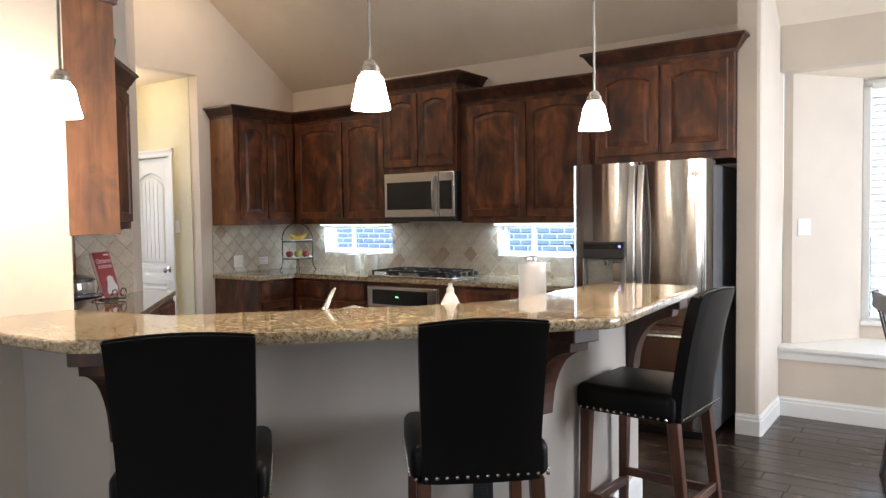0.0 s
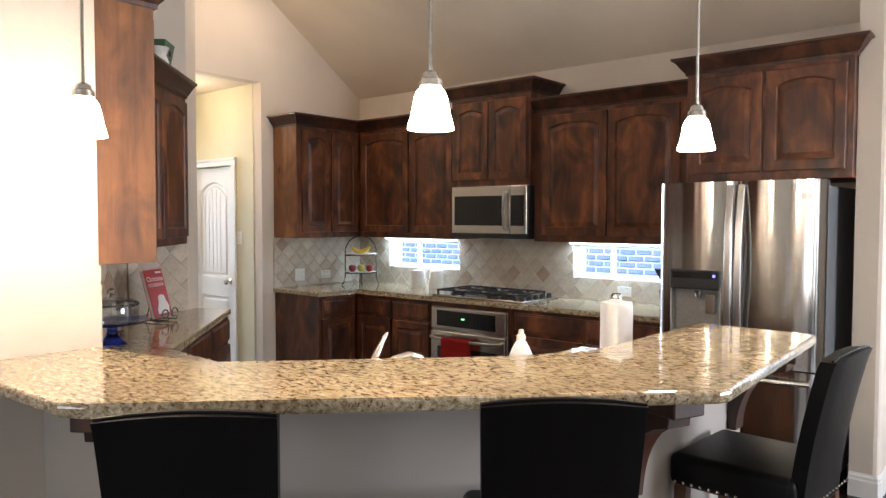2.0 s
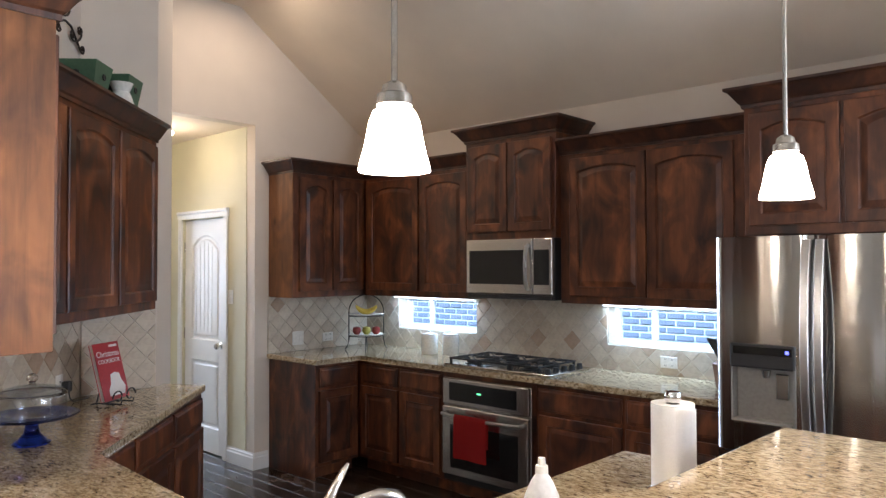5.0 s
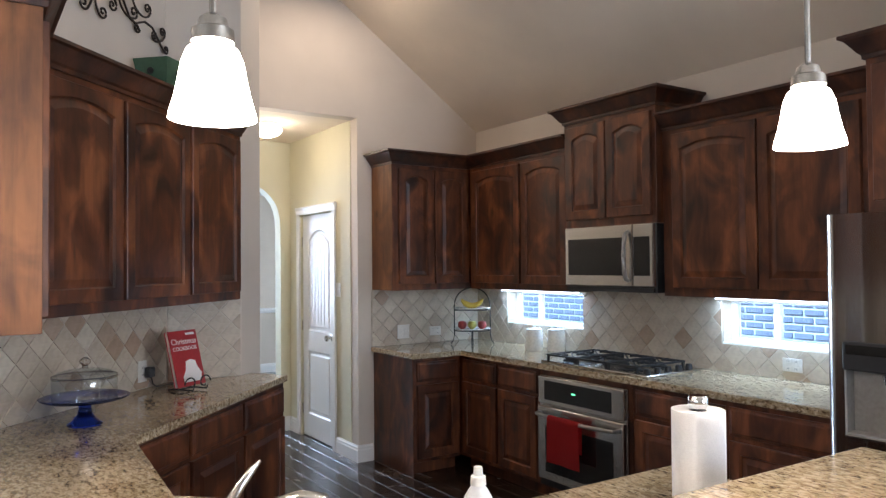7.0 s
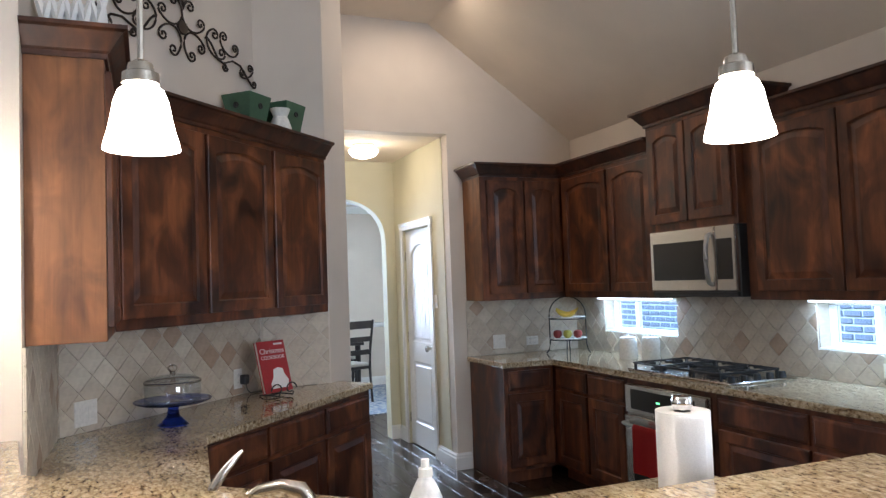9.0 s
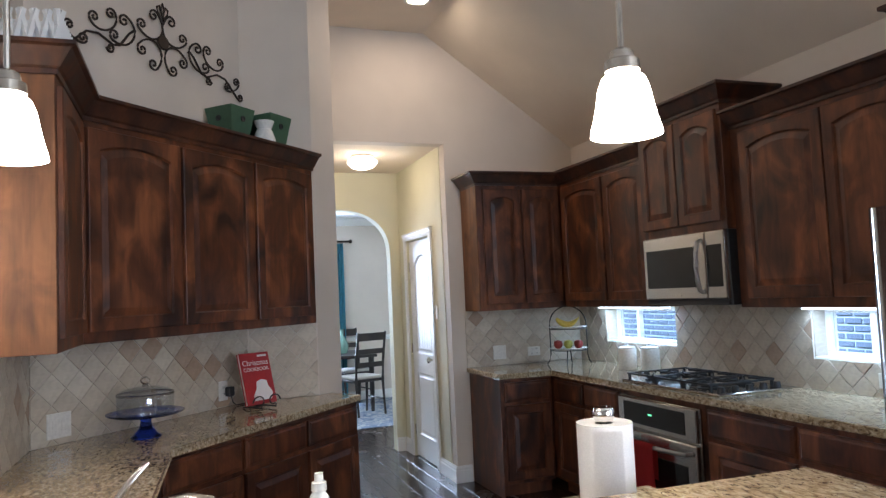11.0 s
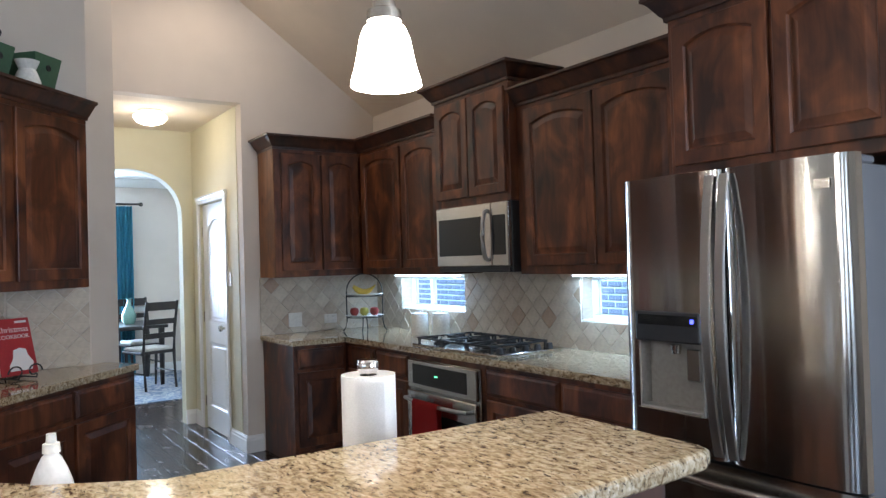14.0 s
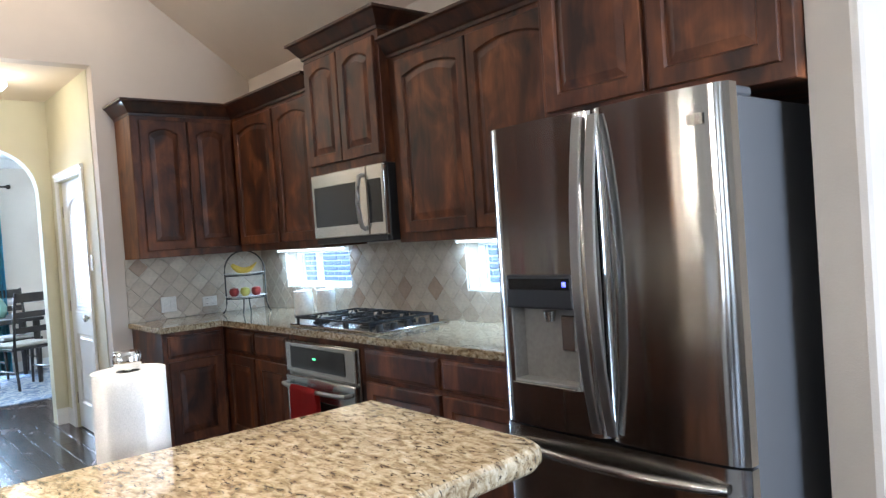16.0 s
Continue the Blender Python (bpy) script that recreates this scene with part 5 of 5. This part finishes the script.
def c_scroll(c0, c1, r, way, reach, side):
    """A bar that curls up at both ends and opens towards the angle way; side -1 mirrors it."""
    w = radians(way)
    first, last = curl(c0, r, way + 90), [(c1[0] * 2 - x, y) for x, y in curl((c1[0], c1[1]), r, 180 - (way - 90))][::-1]
    p, q = first[-1], last[0]
    t = (math.cos(w) * reach, math.sin(w) * reach)
    bow = []
    for i in range(1, 12):
        k = i / 12
        h0, h1, h2, h3 = 2 * k ** 3 - 3 * k ** 2 + 1, k ** 3 - 2 * k ** 2 + k, 3 * k ** 2 - 2 * k ** 3, k ** 3 - k ** 2
        bow.append((h0 * p[0] - h1 * t[0] + h2 * q[0] + h3 * t[0], h0 * p[1] - h1 * t[1] + h2 * q[1] + h3 * t[1]))
    part("scroll", tube([(side * x, -0.02, z) for x, z in first + bow + last], 0.006, 6), BRONZE, wa, "", True)


for s in (-1, 1):
    c_scroll((0.062, 0.135), (0.145, 0.062), 0.034, 45, 0.44, s)
    c_scroll((0.145, -0.078), (0.070, -0.140), 0.034, -50, 0.44, s)
    c_scroll((0.262, 0.040), (0.322, -0.055), 0.033, 22, 0.38, s)
    c_scroll((0.345, 0.050), (0.445, 0.004), 0.031, 66, 0.30, s)
    c_scroll((0.512, -0.125), (0.588, -0.082), 0.026, 120, 0.16, s)
    for pts in ([(0.19, 0.01), (0.23, -0.02), (0.29, -0.10), (0.335, -0.11), (0.42, -0.075), (0.49, -0.085), (0.55, -0.14), (0.60, -0.185)], [(0.305, -0.10), (0.345, -0.115), (0.375, -0.14)]):
        end = pts[-1]
        hook = [(end[0] + 0.026 * math.cos(radians(215 + 34 * i)) * (1 - 0.065 * i) + 0.026 * 0.82, end[1] + 0.026 * math.sin(radians(215 + 34 * i)) * (1 - 0.065 * i) + 0.015) for i in range(13)]
        if len(pts) == 3:
            hook = [(2 * end[0] - x - 0.004, z - 0.004) for x, z in hook]
        part("spine", tube([(s * x, -0.02, z) for x, z in pts + hook], 0.0065, 6), BRONZE, wa, "", True)
    part("petal", tube([(s * x, -0.02, z) for x, z in ((0.004, 0.13), (0.035, 0.165), (0.040, 0.195), (0.022, 0.205), (0.010, 0.18), (0.002, 0.14))], 0.006, 6), BRONZE, wa, "", True)
    part("peg", tube([(s * 0.2, -0.0225, 0.005), (s * 0.2, -0.0005, 0.005)], 0.004, 6), BRONZE, wa)
part("center", lathe([(0, -0.010), (0.036, -0.008), (0.041, 0), (0.036, 0.008), (0, 0.010)], 20), BRONZE, wa, "", True).matrix_basis = pose(0, -0.02, 0, 90)
part("finial", tube([(0, -0.02, 0.04), (0, -0.02, 0.14), (0.012, -0.02, 0.19), (0, -0.02, 0.225), (-0.012, -0.02, 0.19), (0, -0.02, 0.14)], 0.006, 6), BRONZE, wa, "", True)

# ---- dining room things ----
tagged(part("rug", B(-5.15, -2.80, -3.0, 0.25, 0.0002, 0.010), RUG), "blue-grey and cream patterned rug under the dining set", "rug")


def dining_chair(m):
    """Faces +y; the origin is on the floor under the seat."""
    c = thing("dining_chair", m, "black wooden ladder-back dining chair with cream cushion", "chair", "dining chairs")
    part("seat", B(-0.23, 0.23, -0.20, 0.24, 0.43, 0.465, 0.01, 2), BLACKWOOD, c)
    part("cushion", B(-0.21, 0.21, -0.17, 0.23, 0.4655, 0.505, 0.015, 3), plain("cream_cushion", (0.55, 0.52, 0.46), 0.9), c, "cream upholstered cushion", True)
    for x in (-0.2, 0.2):
        part("back_post", tube([(x, -0.24, 0), (x, -0.2, 0.44), (x, -0.23, 0.74), (x, -0.30, 1.07)], [0.016, 0.02, 0.018, 0.015], 8), BLACKWOOD, c, "", True)
        part("leg", tube([(x * 0.95, 0.21, 0), (x, 0.2, 0.43)], [0.014, 0.021], 8), BLACKWOOD, c, "", True)
        part("stretcher", tube([(x, -0.22, 0.2), (x, 0.2, 0.2)], 0.01, 6), BLACKWOOD, c)
    for z, h in ((0.62, 0.065), (0.79, 0.065), (0.96, 0.10)):
        part("back_slat", B(-0.19, 0.19, -0.235 - 0.15 * (z - 0.6), -0.215 - 0.15 * (z - 0.6), z, z + h, 0.004), BLACKWOOD, c)
    return c


dc = dining_chair(pose(-3.82, -1.10, 0.0105, 0, 0, 108))
copy_thing(dc, pose(-3.80, -1.72, 0.0105, 0, 0, 92))
copy_thing(dc, pose(-4.85, -1.0, 0.0105, 0, 0, -80))
dt = thing("dining_table", pose(-4.42, -1.75, 0.0105), "dark wooden dining table on the rug", "table")
part("tabletop", B(-0.5, 0.5, -0.9, 0.9, 0.72, 0.76, 0.008, 2), BLACKWOOD, dt)
for x in (-0.43, 0.43):
    for y in (-0.83, 0.83):
        part("leg", tube([(x, y, 0), (x, y, 0.72)], [0.025, 0.04], 8), BLACKWOOD, dt, "", True)
cu = thing("curtain", pose(-5.12, -1.02, 0.02), "teal curtain hanging from a dark rod", "curtain")
bm = bmesh.new()
prev = None
for i in range(41):
    x = 0.03 * math.sin(i * 1.3)
    c = [bm.verts.new((x, -0.36 + 0.36 * i / 40, z)) for z in (0.0, 2.33)]
    if prev:
        bm.faces.new((prev[0], c[0], c[1], prev[1]))
    prev = c
bmesh.ops.solidify(bm, geom=bm.faces[:], thickness=0.003)
part("fabric", bm, plain("teal_fabric", (0.09, 0.36, 0.47), 0.9), cu, "", True)
part("rod", tube([(0, -1.9, 2.36), (0, 0.10, 2.36)], 0.014), BRONZE, cu)
part("finial", lathe([(0, -0.03), (0.025, -0.02), (0.03, 0), (0.025, 0.02), (0, 0.03)], 14), BRONZE, cu, "", True).matrix_basis = pose(0, 0.12, 2.36, 90)

w4 = tagged(thing("window_4", pose(-5.26, -2.65, 0.62), "tall white dining room window behind the curtain", "window"), kind="structure")
for a in ((0, 0.05, 0, 1.3, 0, 0.05), (0, 0.05, 0, 1.3, 1.63, 1.68), (0, 0.05, 0, 0.05, 0.0502, 1.6298), (0, 0.05, 1.25, 1.3, 0.0502, 1.6298), (0.002, 0.048, 0.0502, 1.2498, 0.83, 0.87), (0.003, 0.047, 0.63, 0.67, 0.0502, 0.8298), (0.003, 0.047, 0.63, 0.67, 0.8702, 1.6298)):
    part("window_frame", B(*a, 0.003), TRIM, w4)
gv = tagged(part("glass_vase", lathe([(0, 0), (0.06, 0), (0.085, 0.05), (0.09, 0.12), (0.06, 0.19), (0.025, 0.24), (0.022, 0.30), (0.034, 0.33), (0.030, 0.33), (0.018, 0.30), (0.018, 0.25), (0, 0.22)], 24), plain("seafoam_glazed_glass", (0.20, 0.38, 0.32), 0.12, 0, 0.5), None, "", True), "pale green glass vase on the dining table", "vase")
gv.matrix_world = pose(-4.42, -1.22, 0.7707)

# breakfast chair seen at the edge of the bay
bc = thing("breakfast_chair", pose(5.73, -1.02, 0, 0, 0, -75), "black wooden spindle-back breakfast chair", "chair")
for x in (-0.2, 0.2):
    part("back_post", tube([(x, -0.25, 0), (x, -0.19, 0.45), (x, -0.22, 0.75), (x, -0.30, 1.0)], [0.018, 0.022, 0.02, 0.018], 8), BLACKWOOD, bc, "", True)
    part("leg", tube([(x, 0.2, 0), (x, 0.19, 0.44)], [0.016, 0.022], 8), BLACKWOOD, bc, "", True)
part("seat", B(-0.22, 0.22, -0.2, 0.23, 0.44, 0.475, 0.01, 2), BLACKWOOD, bc)
part("crest_rail", B(-0.21, 0.21, -0.31, -0.285, 0.91, 1.0, 0.006), BLACKWOOD, bc)
for i in range(4):
    part("spindle", tube([(-0.12 + 0.08 * i, -0.19, 0.47), (-0.12 + 0.08 * i, -0.295, 0.92)], 0.008, 6), BLACKWOOD, bc)


# ---- tiles of the backsplashes, set on their points ----
def clip(poly, a, b, c):
    """The part of a polygon where a x + b z <= c."""
    out = []
    for i, p in enumerate(poly):
        q = poly[(i + 1) % len(poly)]
        dp, dq = a * p[0] + b * p[1] - c, a * q[0] + b * q[1] - c
        if dp <= 0:
            out.append(p)
        if (dp < 0 < dq) or (dq < 0 < dp):
            k = dp / (dp - dq)
            out.append((p[0] + (q[0] - p[0]) * k, p[1] + (q[1] - p[1]) * k))
    return out


def backsplash(name, m, w, z0, z1, holes, label, off=0.0):
    """A tiled field in the plane y = 0 of m, facing -y, with rectangular holes."""
    rects, x = [], 0.0
    for h0, h1, hz in holes:
        rects += [(x, h0, z0, z1), (h0, h1, z0, hz)]
        x = h1
    rects.append((x, w, z0, z1))
    bm = bmesh.new()
    for r in rects:
        slab(bm, r[0], r[1], -0.006, -0.0005, r[2], r[3])
    field = part(name, bm, GROUT)
    field.matrix_world = m
    tagged(field, label, "backsplash", "", "structure")
    half, gap = 0.0735, 0.0026
    whole = None
    for i in range(-2, int(w / half) + 3):
        for j in range(-2, int((z1 - z0) / half) + 3):
            if (i + j) % 2:
                continue
            cx, cz = i * half + off, z0 + j * half + 0.03
            r = half - gap
            dia = [(cx - r, cz), (cx, cz - r), (cx + r, cz), (cx, cz + r)]
            pieces = []
            for a in rects:
                p = dia
                for ca in ((-1, 0, -a[0] - 0.0005), (1, 0, a[1] - 0.0005), (0, -1, -a[2] - 0.001), (0, 1, a[3] - 0.001)):
                    p = clip(p, *ca) if len(p) > 2 else []
                if len(p) > 2:
                    pieces.append(p)
            if not pieces:
                continue
            area = sum(abs(sum(p[k][0] * p[(k + 1) % len(p)][1] - p[(k + 1) % len(p)][0] * p[k][1] for k in range(len(p)))) / 2 for p in pieces)
            if area < 2e-4:
                continue
            full = len(pieces) == 1 and abs(area - 2 * r * r) < 1e-6
            if full and whole is not None:
                ob = new("tile", whole)
                ob.parent = field
            else:
                bm = bmesh.new()
                for p in pieces:
                    lo = [bm.verts.new((q[0] - cx, -0.0061, q[1] - cz)) for q in p]
                    hi = [bm.verts.new((q[0] - cx + (0.0015 if q[0] < cx - 0.01 else -0.0015 if q[0] > cx + 0.01 else 0), -0.0115, q[1] - cz + (0.0015 if q[1] < cz - 0.01 else -0.0015 if q[1] > cz + 0.01 else 0))) for q in p]
                    bm.faces.new(hi)
                    for k in range(len(p)):
                        bm.faces.new((lo[k], lo[(k + 1) % len(p)], hi[(k + 1) % len(p)], hi[k]))
                ob = part("tile", bm, TILE, field)
                if full:
                    whole = ob.data
            ob.location = (cx, random.uniform(-0.0006, 0.0006), cz)
    return field


backsplash("backsplash_back", pose(0.012, 0, 0), 3.57, 0.915, ZU - 0.001, [(WIN[0][0] - 0.012, WIN[0][1] - 0.012, WZ0), (WIN[1][0] - 0.012, WIN[1][1] - 0.012, WZ0)], "beige travertine diamond tile backsplash round two windows")
backsplash("backsplash_left", pose(0, -1.075, 0, 0, 0, 90), 1.06, 0.915, ZU - 0.001, [], "beige travertine diamond tile backsplash beside the hall opening", 0.02)
backsplash("backsplash_angled", pose(1.895, -3.895, 0, 0, 0, 135), 1.44, 0.915, ZU - 0.001, [], "beige travertine diamond tile backsplash on the angled wall", 0.03)
backsplash("backsplash_end", pose(2.795, -3.90, 0, 0, 0, 180), 0.88, 0.915, ZU - 0.001, [], "beige travertine diamond tile backsplash under the end cabinet")
backsplash("backsplash_return", pose(0.876, -2.861, 0, 0, 0, 90), 0.42, 0.915, ZU - 0.001, [], "beige travertine tile return beside the hall")
# tiled window reveals
for x0, x1 in WIN:
    for x, s in ((x0, 1), (x1, -1)):
        rv = part("reveal", B(min(x, x + s * 0.006), max(x, x + s * 0.006), 0.0005, 0.084, WZ0 + 0.0125, WZ1 - 0.001), TILE)
        tagged(rv, "travertine tiled side of the window opening", "trim", "", "structure")

# ---- neighbour's brick wall outside ----
nb = setting("backdrop_brick_wall", B(-9, 4, 3.03, 3.3, -0.3, 6.0), MORTAR, "neighbouring brick house wall with white joints")
mesh_brick, rest = None, bmesh.new()
rng = random.Random(5)
for r in range(60):
    z = -0.2 + r * 0.078
    if z > 3.0:
        break
    for i in range(60):
        x = -8.9 + i * 0.212 + (0.106 if r % 2 else 0)
        if x > 3.7:
            break
        near = 0.55 < z < 1.25 and -4.2 < x < 2.4
        if near:
            if mesh_brick is None:
                ob = part("brick", B(0, 0.192, -0.012, 0.0, 0, 0.056, 0.004), OUTBRICK, nb)
                mesh_brick = ob.data
            else:
                ob = new("brick", mesh_brick)
                ob.parent = nb
            ob.location = (x, 3.0295 + rng.uniform(-0.003, 0.003), z)
        else:
            slab(rest, x, x + 0.192, 3.017, 3.0295, z, z + 0.056)
tagged(part("brick_field", rest, OUTBRICK, nb), kind="stuff")

# ---- floor planks ----
pw, rng, rest, shared = 0.127, random.Random(11), [], {}
verts, faces = [], []


def plank_mesh(length):
    key = round(length, 2)
    if key not in shared:
        bm = B(0, key - 0.002, 0, pw - 0.003, -0.0155, 0.0, 0.0018)
        bmesh.ops.recalc_face_normals(bm, faces=bm.faces)
        me = bpy.data.meshes.new("plank")
        bm.to_mesh(me)
        bm.free()
        me.materials.append(PLANK)
        shared[key] = me
    return shared[key]


row, y = 0, -9.2
while y < 0.75:
    x = -5.3 + rng.uniform(-0.9, 0)
    while x < 8.9:
        length = rng.choice((0.6, 0.9, 1.2, 1.5))
        x0, x1 = max(x, -5.3), min(x + length, 8.9)
        near = -2.45 < y < -0.6 and -1.8 < x0 < 6.4 or -3.4 < y < 0.0 and 4.4 < x0 < 6.6
        if near and x1 - x0 > 0.2:
            ob = new("plank", plank_mesh(x1 - x0))
            ob.parent = floor
            ob.location = (x0, y, rng.uniform(-0.0008, 0.0))
        elif x1 - x0 > 0.05:
            n = len(verts)
            verts += [(a, b, c) for c in (-0.0155, -0.0004) for a, b in ((x0, y), (x1 - 0.002, y), (x1 - 0.002, y + pw - 0.003), (x0, y + pw - 0.003))]
            faces += [(n + 4, n + 5, n + 6, n + 7), (n, n + 1, n + 5, n + 4), (n + 1, n + 2, n + 6, n + 5), (n + 2, n + 3, n + 7, n + 6), (n + 3, n, n + 4, n + 7)]
        x += length
    y += pw
me = bpy.data.meshes.new("plank_field")
me.from_pydata(verts, [], faces)
me.materials.append(PLANK)
ob = new("plank_field", me)
ob.parent = floor
tagged(ob, kind="stuff")
